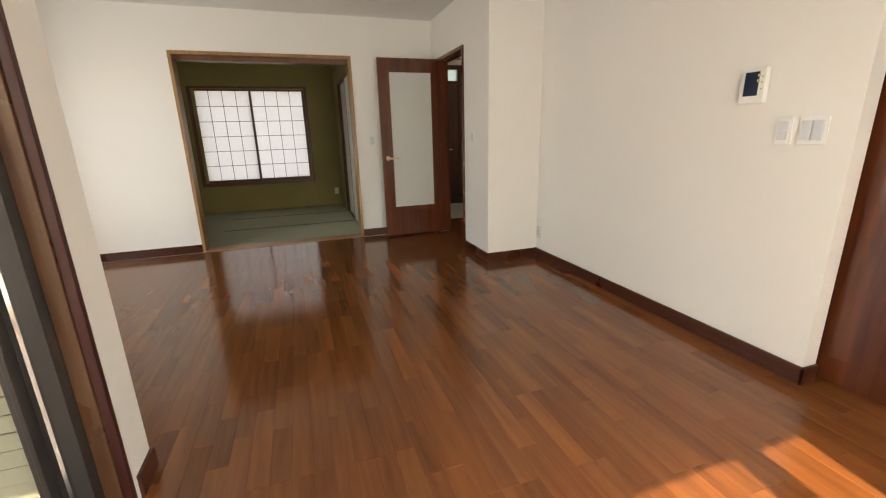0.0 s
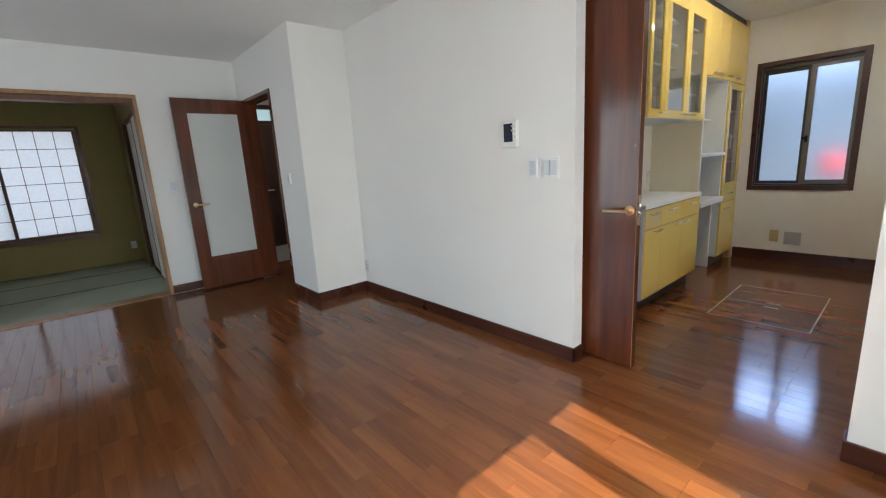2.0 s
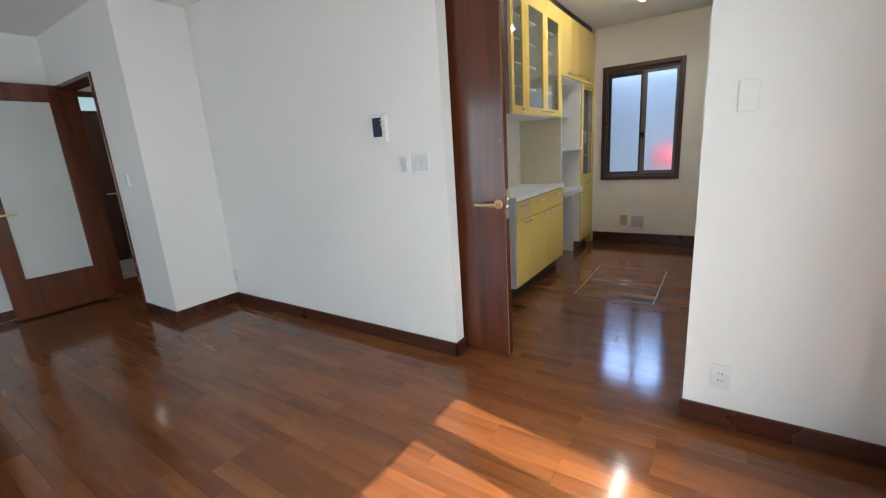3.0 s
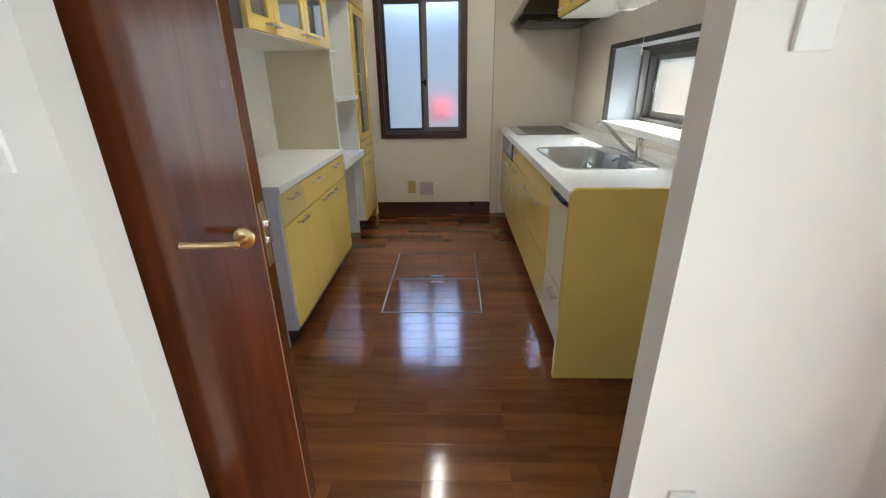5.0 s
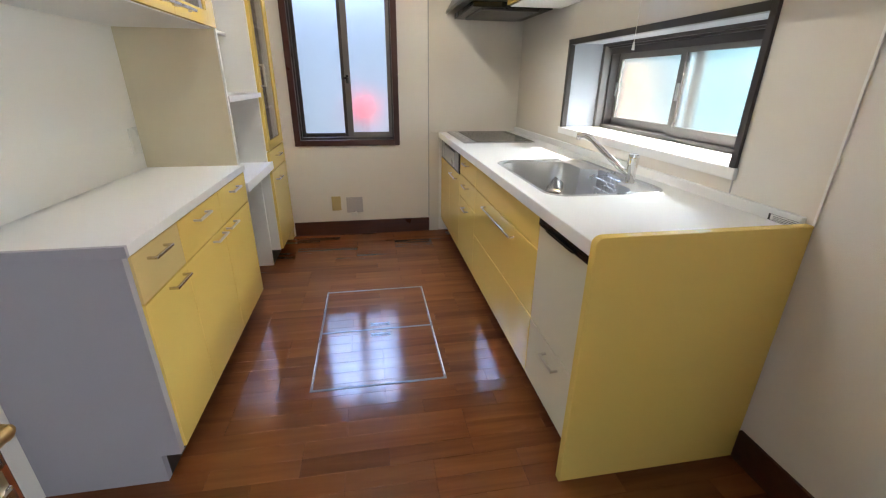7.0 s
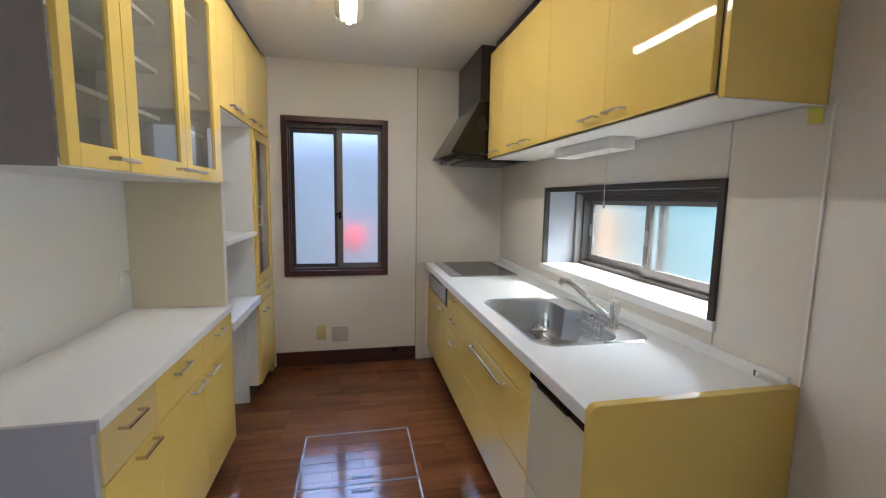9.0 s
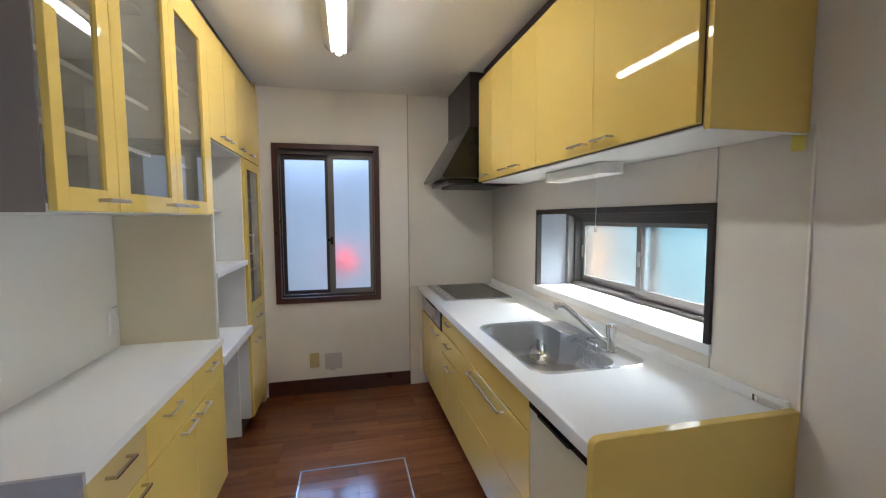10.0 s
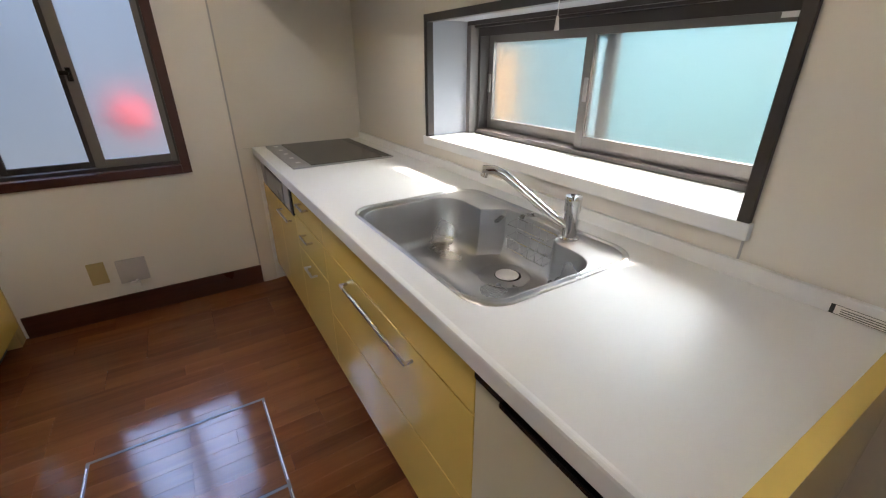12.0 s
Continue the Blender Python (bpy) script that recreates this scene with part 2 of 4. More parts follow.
def box(bm, x0, x1, y0, y1, z0, z1, bevel=0.0):
    """A box between limits, with softened edges where asked."""
    made = bmesh.ops.create_cube(bm, size=1.0)["verts"]
    for v in made:
        v.co = Vector((x0 + (v.co.x + 0.5) * (x1 - x0), y0 + (v.co.y + 0.5) * (y1 - y0), z0 + (v.co.z + 0.5) * (z1 - z0)))
    if bevel:
        edges = list({e for v in made for e in v.link_edges})
        bmesh.ops.bevel(bm, geom=edges, offset=bevel, segments=2, profile=0.7, affect="EDGES")
    return bm


def boxes(rows, bevel=0.0):
    bm = bmesh.new()
    for r in rows:
        box(bm, *r, bevel)
    return bm


def rod(bm, points, radius, sides=12, radii=None):
    """A round bar through points."""
    rings = []
    pts = [Vector(p) for p in points]
    ref = None
    for i, p in enumerate(pts):
        d = (pts[min(i + 1, len(pts) - 1)] - pts[max(i - 1, 0)]).normalized()
        if ref is None:
            ref = Vector((0, 0, 1)) if abs(d.z) < 0.9 else Vector((1, 0, 0))
        u = d.cross(ref).normalized()
        w = u.cross(d)
        r = radii[i] if radii else radius
        rings.append([bm.verts.new(p + r * (math.cos(a) * u + math.sin(a) * w)) for a in [2 * math.pi * k / sides for k in range(sides)]])
    for a, b in zip(rings, rings[1:]):
        for k in range(sides):
            bm.faces.new((a[k], a[(k + 1) % sides], b[(k + 1) % sides], b[k]))
    bm.faces.new(rings[0])
    bm.faces.new(rings[-1][::-1])
    return bm


def finish(name, bm, mat, origin=(0, 0, 0), smooth=False):
    bmesh.ops.recalc_face_normals(bm, faces=bm.faces)
    bmesh.ops.translate(bm, verts=bm.verts, vec=SHIFT - Vector(origin))
    me = bpy.data.meshes.new(name)
    bm.to_mesh(me)
    bm.free()
    me.materials.append(mat)
    if smooth:
        me.shade_smooth()
        me.set_sharp_from_angle(angle=radians(40))
    return new(name, me)


def solid(name, bm, mat, label="", category="", kind="", origin=(0, 0, 0), smooth=False):
    """A thing, or a piece of the setting, that is one mesh."""
    at = Vector(origin) + SHIFT
    ob = finish(name, bm, mat, at, smooth)
    ob.location = at
    return tagged(ob, label, category, "", kind)


def thing(name, origin, label, category, kind="", group=""):
    ob = new(name)
    ob.location = Vector(origin) + SHIFT
    ob.empty_display_size = 0.1
    return tagged(ob, label, category, group, kind)


def part(name, bm, mat, parent, label="", smooth=False):
    """One mesh, under a thing or under a part, built in the world's place."""
    root = parent
    while root.parent:
        root = root.parent
    ob = finish(name, bm, mat, tuple(root.location), smooth)
    ob.parent = parent
    if label:
        ob["label"] = label
    return ob


def handle(parent, a, b, out, mat, r=0.0055, label=""):
    """A square bar pull between two points on a front, standing out along a vector."""
    a, b, o = Vector(a), Vector(b), Vector(out)
    d = (b - a).normalized()
    side = d.cross(o.normalized())
    bm = bmesh.new()

    def beam(p, q, w, axis):
        t = (q - p).normalized()
        s1, s2 = axis * w, t.cross(axis).normalized() * w
        vs = [bm.verts.new(c + i * s1 + j * s2) for c in (p, q) for i, j in ((-1, -1), (1, -1), (1, 1), (-1, 1))]
        for f in ((0, 1, 2, 3), (7, 6, 5, 4), (0, 4, 5, 1), (1, 5, 6, 2), (2, 6, 7, 3), (3, 7, 4, 0)):
            bm.faces.new([vs[k] for k in f])
    beam(a + o - d * r, b + o + d * r, r, side)
    beam(a, a + o * 0.99, r * 0.9, side)
    beam(b, b + o * 0.99, r * 0.9, side)
    bmesh.ops.bevel(bm, geom=bm.edges[:], offset=r * 0.3, segments=1, affect="EDGES")
    return part("handle", bm, mat, parent, label)


def structure(name, rows, mat, label, category="wall", bevel=0.0):
    return solid(name, boxes(rows, bevel), mat, label, category, "structure")


# ---- the setting ----
CEIL = 2.43
structure("ceiling", [(0.18, 8.3, 0.42, 6.53, CEIL, CEIL + 0.1)], M_CEIL, "white papered flat ceiling", "ceiling")
structure("floor", [(0.18, 4.77, 0.42, 6.47, -0.15, -0.013), (4.77, 8.3, 0.42, 3.1, -0.15, -0.013), (4.37, 5.6, 4.94, 6.93, -0.15, -0.013), (4.24, 4.37, 5.3, 6.3, -0.15, -0.013)], M_SUB, "floor of glossy red-brown wooden planks", "floor")
# first box: unseen wing, added to keep a stray sun spot off the floor
structure("wall_south_living", [(1.45, 1.87, 0.44, 0.626, -0.55, CEIL), (1.87, 2.60, 0.44, 0.626, -0.15, CEIL), (4.19, 4.84, 0.44, 0.626, -0.15, CEIL), (2.60, 4.19, 0.44, 0.626, 1.84, CEIL)], M_WALL, "white papered wall with a tall sliding window and an added sun-blocking wing")
structure("wall_west_living", [(1.87, 2.01, 0.626, 0.85, -0.15, CEIL), (1.87, 2.01, 2.765, 2.96, -0.15, CEIL), (1.87, 2.01, 0.85, 2.765, 2.0, CEIL)], M_WALL, "white papered wall with a garden door")
structure("wall_recess_south", [(0.3, 1.87, 2.84, 2.96, -0.15, CEIL)], M_WALL, "white papered wall of the wider part of the room")
structure("wall_recess_west", [(0.18, 0.3, 2.84, 4.0, -0.15, CEIL), (0.18, 0.3, 5.8, 6.53, -0.15, CEIL), (0.18, 0.3, 4.0, 5.8, 2.0, CEIL), (0.18, 0.3, 4.0, 5.8, -0.15, 0.2)], M_WALL, "white papered wall with a window")
structure("wall_north", [(0.3, 1.56, 6.39, 6.53, -0.15, CEIL), (3.315, 4.37, 6.39, 6.53, -0.15, CEIL), (1.56, 3.315, 6.39, 6.53, 2.03, CEIL)], M_WALL, "white papered wall with a wide opening to the tatami room")
structure("wall_hall_side", [(4.25, 4.37, 4.82, 5.38, -0.15, CEIL), (4.25, 4.37, 6.24, 6.39, -0.15, CEIL), (4.25, 4.37, 5.38, 6.24, 1.995, CEIL)], M_WALL, "white papered wall with the doorway to the hall")
structure("wall_column", [(4.37, 5.6, 4.82, 4.94, -0.15, CEIL)], M_WALL, "white papered corner wall")
structure("wall_partition", [(4.77, 4.86, 2.474, 4.82, -0.15, CEIL), (4.75, 4.84, 0.626, 1.287, -0.15, CEIL), (4.77, 4.84, 1.287, 2.474, 2.08, CEIL)], M_WALL, "white papered partition with the opening to the kitchen")
# hall and entrance
structure("wall_hall", [(5.6, 5.72, 4.94, 8.9, -0.3, CEIL), (4.25, 4.37, 6.53, 8.9, -0.3, CEIL)], M_WALL, "white papered hall walls")
structure("ceiling_hall", [(4.25, 5.72, 6.53, 8.9, CEIL, CEIL + 0.1), (4.37, 5.72, 4.94, 6.53, CEIL + 0.1, CEIL + 0.14)], M_CEIL, "white hall ceiling", "ceiling")
structure("wall_entrance", [(4.37, 5.6, 8.78, 8.9, 2.35, CEIL)], M_WALL, "white papered wall over the entrance door")
structure("floor_entrance", [(4.37, 5.6, 6.95, 8.9, -0.25, -0.1)], M_TILE, "grey stone entrance floor, one step down", "floor")
structure("step_nosing", [(4.37, 5.6, 6.93, 6.96, -0.2, 0.0)], M_BASE, "dark wooden edge of the hall floor", "step", 0.003)
# tatami room
structure("wall_tatami_north", [(0.9, 1.235, 9.1, 9.22, -0.1, 2.4), (2.895, 3.55, 9.1, 9.22, -0.1, 2.4), (1.235, 2.895, 9.1, 9.22, -0.1, 0.49), (1.235, 2.895, 9.1, 9.22, 1.95, 2.4)], M_GREEN, "moss-green clay wall with a paper-screened window")
structure("wall_tatami_west", [(0.9, 1.02, 6.53, 9.1, -0.1, 2.4)], M_GREEN, "moss-green clay side wall")
count_from((-0.075, 0, 0))
structure("wall_tatami_east", [(3.43, 3.55, 6.53, 6.62, -0.1, 2.4), (3.43, 3.55, 8.32, 9.1, -0.1, 2.4), (3.43, 3.55, 6.62, 8.32, 1.97, 2.4), (3.52, 3.55, 6.62, 8.32, -0.1, 1.97)], M_GREEN, "moss-green clay wall with sliding paper doors")
count_from(ROOM)
structure("wall_tatami_south", [(1.02, 1.57, 6.53, 6.56, -0.1, 2.4), (3.315, 3.36, 6.53, 6.56, -0.1, 2.4), (1.57, 3.315, 6.53, 6.56, 2.06, 2.4)], M_GREEN, "moss-green clay wall round the opening")
structure("ceiling_tatami", [(0.9, 3.55, 6.53, 9.22, 2.4, 2.45)], M_TIMBER, "brown boarded tatami room ceiling", "ceiling")
structure("floor_tatami", [(0.9, 3.55, 6.47, 9.22, -0.15, -0.04)], M_SUB, "floor under the tatami mats", "floor")
structure("trim_opening", [(1.56, 1.59, 6.375, 6.57, 0.0, 2.0), (3.285, 3.315, 6.375, 6.57, 0.0, 2.0), (1.56, 3.315, 6.375, 6.57, 2.0, 2.033), (1.56, 3.315, 6.365, 6.56, -0.04, 0.008)], M_OAK, "light timber frame and sill of the tatami opening", "door frame", 0.003)
structure("trim_track", [(1.59, 3.285, 6.43, 6.55, 1.955, 2.0)], M_TIMBER, "brown grooved lintel of the opening", "door frame", 0.002)

H1, H2 = 0.088, 0.12
structure("baseboard", [(0.31, 1.56, 6.378, 6.39, 0, H1), (3.315, 4.25, 6.378, 6.39, 0, H1), (4.238, 4.25, 4.808, 5.37, 0, H1), (4.25, 4.77, 4.808, 4.82, 0, H1),
                        (4.758, 4.77, 2.462, 4.808, 0, H1), (4.758, 4.86, 2.462, 2.474, 0, H1), (4.738, 4.75, 0.626, 1.297, 0, H1), (4.75, 4.84, 1.287, 1.299, 0, H1), (4.19, 4.738, 0.626, 0.638, 0, H1),
                        (2.01, 2.022, 2.82, 2.972, 0, H1), (0.3, 2.01, 2.96, 2.972, 0, H1), (0.3, 0.312, 2.972, 6.378, 0, H1)], M_BASE, "dark red-brown wooden skirting board", "skirting board", 0.002)

# kitchen walls
count_from(KITCHEN)
structure("wall_kitchen_south", [(4.79, 5.78, 0.415, 0.545, -0.15, CEIL), (7.14, 8.15, 0.415, 0.545, -0.15, CEIL), (5.78, 7.14, 0.415, 0.545, -0.15, 0.945), (5.78, 7.14, 0.415, 0.545, 1.46, CEIL)], M_WALL, "white papered kitchen wall with a low bay window")
count_from(KITCHEN + Vector((0.03, 0, 0)))
structure("wall_kitchen_east", [(8.0, 8.12, 0.545, 1.57, -0.15, CEIL), (8.0, 8.12, 2.31, 2.97, -0.15, CEIL), (8.0, 8.12, 1.57, 2.31, -0.15, 0.79), (8.0, 8.12, 1.57, 2.31, 1.97, CEIL)], M_WALL, "white papered kitchen end wall with a window")
count_from(KITCHEN)
structure("wall_kitchen_north", [(4.79, 8.04, 2.85, 2.97, -0.15, CEIL)], M_WALL, "white papered wall behind the kitchen cupboards")
structure("baseboard_kitchen", [(8.018, 8.03, 1.29, 2.43, 0, H2), (4.807, 5.46, 0.545, 0.557, 0, H2)], M_BASE, "dark red-brown wooden kitchen skirting board", "skirting board", 0.002)
wp = thing("wall_panels", (6.7, 0.545, 0.85), "glossy off-white wipeable panels on the kitchen wall", "wall panel", "structure")
for r in ((5.469, 5.768, 0.539, 0.549, 0.85, 1.68), (5.771, 7.152, 0.539, 0.549, 0.85, 0.934), (5.771, 7.152, 0.539, 0.549, 1.477, 1.70), (7.153, 8.024, 0.539, 0.549, 0.85, 2.43), (8.022, 8.033, 0.549, 1.288, 0.85, CEIL), (8.022, 8.033, 1.206, 1.288, 0.0, 0.847)):
    part("panel", boxes([r], 0.0008), M_PANEL, wp)
structure("trim_end_strip", [(5.462, 5.469, 0.545, 0.5515, 0.868, 1.655)], M_PLASTIC, "thin white end strip of the wall panels", "trim")
structure("trim_panel_edge", [(8.02, 8.03, 1.288, 1.296, 0.13, CEIL), (5.767, 5.772, 0.545, 0.5505, 0.85, 0.94), (5.767, 5.772, 0.545, 0.5505, 1.47, 1.68)], M_ALU_GREY, "thin metal edging of the wall panels", "trim")
count_from(ROOM)

# outside
structure("ground", [(-300, 300, -300, 300, -0.8, -0.55)], M_GROUND, "bare soil and gravel round the house", "ground")
structure("foundation", [(0.15, 8.15, 0.4, 9.25, -0.6, -0.2)], M_TILE, "grey concrete base of the house", "foundation")


siding = thing("lapped_siding", (1.1, 2.84, -0.55), "pale narrow lapped boards on the outside wall beside the garden door", "siding")
for i in range(48):
    z = -0.5 + i * 0.061
    bm = bmesh.new()
    vs = [bm.verts.new(p) for x in (0.2, 1.872) for p in ((x, 2.838, z), (x, 2.806, z), (x, 2.828, z + 0.044), (x, 2.838, z + 0.044))]
    for q in ((0, 1, 2, 3), (7, 6, 5, 4), (0, 4, 5, 1), (1, 5, 6, 2), (2, 6, 7, 3), (3, 7, 4, 0)):
        bm.faces.new([vs[k] for k in q])
    part("board", bm, M_SIDING, siding)
# dark backing paints the shadow lines under the laps
part("backing", boxes([(0.2, 1.868, 2.8365, 2.8395, -0.5, 2.4)]), M_SUB, siding, "dark sheet that paints the shade between the boards")
for nm, r, lab in (("garden_wall", (12.6, 12.75, -6, 9, -0.55, 4.3), "pale blue-grey neighbouring wall beyond the kitchen"), ("garden_screen", (2.5, 10.5, -1.95, -1.9, -0.55, 2.1), "tall teal garden screen outside the sink window")):
    h = thing(nm, (r[0], r[2], -0.55), lab, "garden wall")
    part("panel", boxes([r]), M_TEAL if "screen" in nm else M_FACADE, h)
    part("coping", boxes([(r[0] - 0.05, r[1] + 0.05, r[2] - 0.05, r[3] + 0.05, r[5], r[5] + 0.08)], 0.01), M_TILE, h)


pole = thing("orange_pole", (7.40, 0.02, -0.55), "orange plastic pole standing outside the sink window", "pole")
part("shaft", rod(bmesh.new(), [(7.38, 0.0, -0.55), (7.40, 0.02, 1.32)], 0.035, 16), M_ORANGE, pole, "", True)
part("cap", rod(bmesh.new(), [(7.40, 0.02, 1.32), (7.40, 0.02, 1.35)], 0.04, 16, [0.04, 0.03]), M_ORANGE, pole, "", True)
# stands for a moving red blur of unknown cause; the post is added
mk = thing("red_blur_ball", (9.5, 1.92, -0.55), "red ball on an added post, standing for a red blur outside the window", "garden marker")
part("post", rod(bmesh.new(), [(9.5, 1.92, -0.55), (9.5, 1.92, 0.80)], 0.012), M_ALU_GREY, mk)
ball = [(math.sin(a) * 0.13, 0.92 - math.cos(a) * 0.13) for a in [math.pi * (i + 0.3) / 12.6 for i in range(13)]]
part("ball", rod(bmesh.new(), [(9.5, 1.92, z) for r, z in ball], 0.2, 24, [r for r, z in ball]), M_RED, mk, "glossy red", True)


# ---- windows ----
def sliding_sash(parent, name, a0, a1, b, z0, z1, axis, frame_w, depth, mat, glass_mat, bottom=0.0):
    """One sash with its pane; it runs along an axis from a0 to a1 at b."""
    def r(p0, p1, q0, q1, s0, s1):
        return (p0, p1, q0, q1, s0, s1) if axis == "x" else (q0, q1, p0, p1, s0, s1)
    w, d, bt = frame_w, depth / 2, bottom or frame_w
    s = part(name, boxes([r(a0, a0 + w, b - d, b + d, z0, z1), r(a1 - w, a1, b - d, b + d, z0, z1), r(a0 + w, a1 - w, b - d, b + d, z0, z0 + bt), r(a0 + w, a1 - w, b - d, b + d, z1 - w, z1)], 0.002), mat, parent)
    p = part("pane", boxes([r(a0 + w - 0.004, a1 - w + 0.004, b - 0.002, b + 0.002, z0 + bt - 0.004, z1 - w + 0.004)]), glass_mat, s)
    p.visible_shadow = False
    return s


count_from(KITCHEN + Vector((0.03, 0, 0)))
w = thing("window_kitchen_end", (8.05, 1.94, 0.75), "sliding frosted window in a dark red-brown casing", "window", "structure")
part("window_frame", boxes([(7.985, 8.115, 1.53, 1.574, 0.75, 2.008), (7.985, 8.115, 2.306, 2.35, 0.75, 2.008), (7.985, 8.115, 1.574, 2.306, 0.75, 0.794), (7.985, 8.115, 1.574, 2.306, 1.966, 2.008)], 0.003), M_CASING, w)
part("track", boxes([(8.03, 8.11, 1.565, 1.585, 0.785, 1.973), (8.03, 8.11, 2.295, 2.315, 0.785, 1.973), (8.03, 8.11, 1.585, 2.295, 0.790, 0.812), (8.03, 8.11, 1.585, 2.295, 1.93, 1.973)], 0.002), M_ALU_DARK, w)
sliding_sash(w, "sash", 1.915, 2.315, 8.087, 0.80, 1.94, "y", 0.046, 0.026, M_ALU_DARK, M_FROST, 0.04)
sliding_sash(w, "sash", 1.567, 1.936, 8.055, 0.795, 1.945, "y", 0.044, 0.028, M_SASH, M_FROST, 0.055)
part("latch", boxes([(8.022, 8.042, 1.905, 1.925, 1.215, 1.275), (8.008, 8.03, 1.912, 1.950, 1.243, 1.262)], 0.003), M_BLACK, w)

count_from(KITCHEN)
w = thing("window_kitchen_bay", (6.46, 0.4, 0.93), "low bay window over the sink with frosted sliding sashes", "window", "structure")
part("window_frame", boxes([(7.125, 7.15, 0.53, 0.562, 0.94, 1.475), (5.765, 5.79, 0.53, 0.562, 0.94, 1.475), (5.79, 7.125, 0.53, 0.562, 1.445, 1.475)], 0.002), M_ALU_DARK, w)
part("bay_lining", boxes([(7.135, 7.16, 0.22, 0.53, 0.94, 1.47), (5.765, 5.785, 0.22, 0.53, 0.94, 1.47), (5.785, 7.135, 0.22, 0.53, 1.455, 1.475)], 0.001), M_LINING, w, "grey lined sides and top of the bay")
part("window_sill", boxes([(5.76, 7.17, 0.22, 0.565, 0.935, 0.975)], 0.005), M_TOP, w, "white window shelf")
part("track", boxes([(5.785, 5.83, 0.2, 0.30, 0.975, 1.455), (7.09, 7.135, 0.2, 0.30, 0.975, 1.455), (5.83, 7.09, 0.2, 0.32, 0.975, 0.995), (5.83, 7.09, 0.2, 0.30, 1.405, 1.455)], 0.002), M_ALU_DARK, w)
sliding_sash(w, "sash", 6.405, 7.10, 0.235, 0.99, 1.41, "x", 0.040, 0.028, M_SASH, M_FROST, 0.05)
sliding_sash(w, "sash", 5.82, 6.50, 0.275, 0.99, 1.41, "x", 0.036, 0.028, M_SASH, M_FROST, 0.05)
part("head_rail", boxes([(5.79, 7.125, 0.30, 0.325, 1.43, 1.455), (5.79, 7.125, 0.335, 0.35, 1.438, 1.455), (5.83, 7.09, 0.3, 0.306, 1.395, 1.43)], 0.001), M_ALU_DARK, w)
part("side_rail", boxes([(7.105, 7.135, 0.30, 0.345, 0.975, 1.455), (5.785, 5.81, 0.30, 0.345, 0.975, 1.455)], 0.001), M_SASH, w)
part("label", boxes([(5.865, 5.93, 0.2895, 0.2902, 1.383, 1.398)]), M_PLASTIC, w, "small white printed label")
part("catch", boxes([(6.468, 6.482, 0.288, 0.296, 1.16, 1.24), (7.072, 7.086, 0.248, 0.256, 1.16, 1.24)], 0.002), M_ALU_GREY, w)
part("roof", boxes([(5.76, 7.17, 0.17, 0.42, 1.475, 1.5), (5.76, 7.17, 0.17, 0.42, 0.9, 0.935)]), M_ALU_GREY, w)

count_from(ROOM)
w = thing("window_south", (3.25, 0.5, 0.0), "tall sliding garden window in dark bronze aluminium", "window", "structure")
part("window_frame", boxes([(2.58, 2.62, 0.45, 0.60, 0.0, 1.86), (4.15, 4.19, 0.45, 0.60, 0.0, 1.86), (2.62, 4.15, 0.45, 0.60, 1.765, 1.86), (2.62, 4.15, 0.45, 0.60, -0.01, 0.02)], 0.002), M_CASING, w)
for i, (a, b) in enumerate(((2.61, 3.285), (3.253, 3.868), (3.84, 4.225))):
    sliding_sash(w, "sash", a, b, 0.50 + 0.03 * ((i + 1) % 2), 0.02, 1.775, "x", 0.075, 0.026, M_ALU_DARK, M_CLEAR)

# unseen screen: mesh dims one sun patch, solid panel added to cut it off
part("screen_frame", boxes([(3.885, 3.912, 0.44, 0.455, 0.02, 1.775), (4.152, 4.17, 0.44, 0.455, 0.02, 1.775), (3.912, 4.152, 0.44, 0.455, 1.745, 1.775), (3.912, 4.152, 0.44, 0.455, 0.02, 0.865)], 0.001), M_ALU_DARK, w, "dark frame of an unseen insect screen, its lower panel added to end a sun patch")
part("screen_mesh", boxes([(3.910, 4.154, 0.447, 0.448, 0.862, 1.748)]), M_SCREENMESH, w, "fine dark insect mesh, unseen, that dims one sun patch")

w = thing("window_west_door", (1.9, 1.86, 0.0), "sliding garden door in dark bronze aluminium with a red-brown casing", "window", "structure")
part("casing", boxes([(2.0, 2.025, 2.742, 2.765, 0.0, 2.03), (2.0, 2.025, 0.84, 0.875, 0.0, 2.03), (2.0, 2.025, 0.875, 2.742, 1.995, 2.03)], 0.003), M_CASING, w)
part("jamb", boxes([(1.955, 1.999, 2.735, 2.765, 0.0, 2.0), (1.955, 1.999, 0.845, 0.88, 0.0, 2.0), (1.955, 1.999, 0.88, 2.735, 1.98, 2.0)], 0.002), M_REVEAL, w, "tan wooden jamb")
part("alu_strip", boxes([(1.902, 1.914, 2.678, 2.691, 0.0, 1.96), (1.872, 1.880, 2.678, 2.691, 0.0, 1.96)], 0.001), M_CHROME, w, "bright aluminium edge strip")
part("track", boxes([(1.83, 1.954, 2.691, 2.764, -0.02, 1.995), (1.83, 1.954, 0.875, 0.92, -0.02, 1.995), (1.83, 1.954, 0.92, 2.691, -0.04, 0.0), (1.83, 1.954, 0.92, 2.691, 1.96, 1.995)], 0.002), M_ALU_DARK, w)
sliding_sash(w, "sash", 1.79, 2.690, 1.87, 0.0, 1.965, "y", 0.045, 0.026, M_ALU_DARK, M_CLEAR)
sliding_sash(w, "sash", 0.92, 1.86, 1.905, 0.0, 1.965, "y", 0.045, 0.026, M_ALU_DARK, M_CLEAR)

w = thing("window_recess", (0.24, 4.9, 0.2), "wide white-lit side window", "window", "structure")
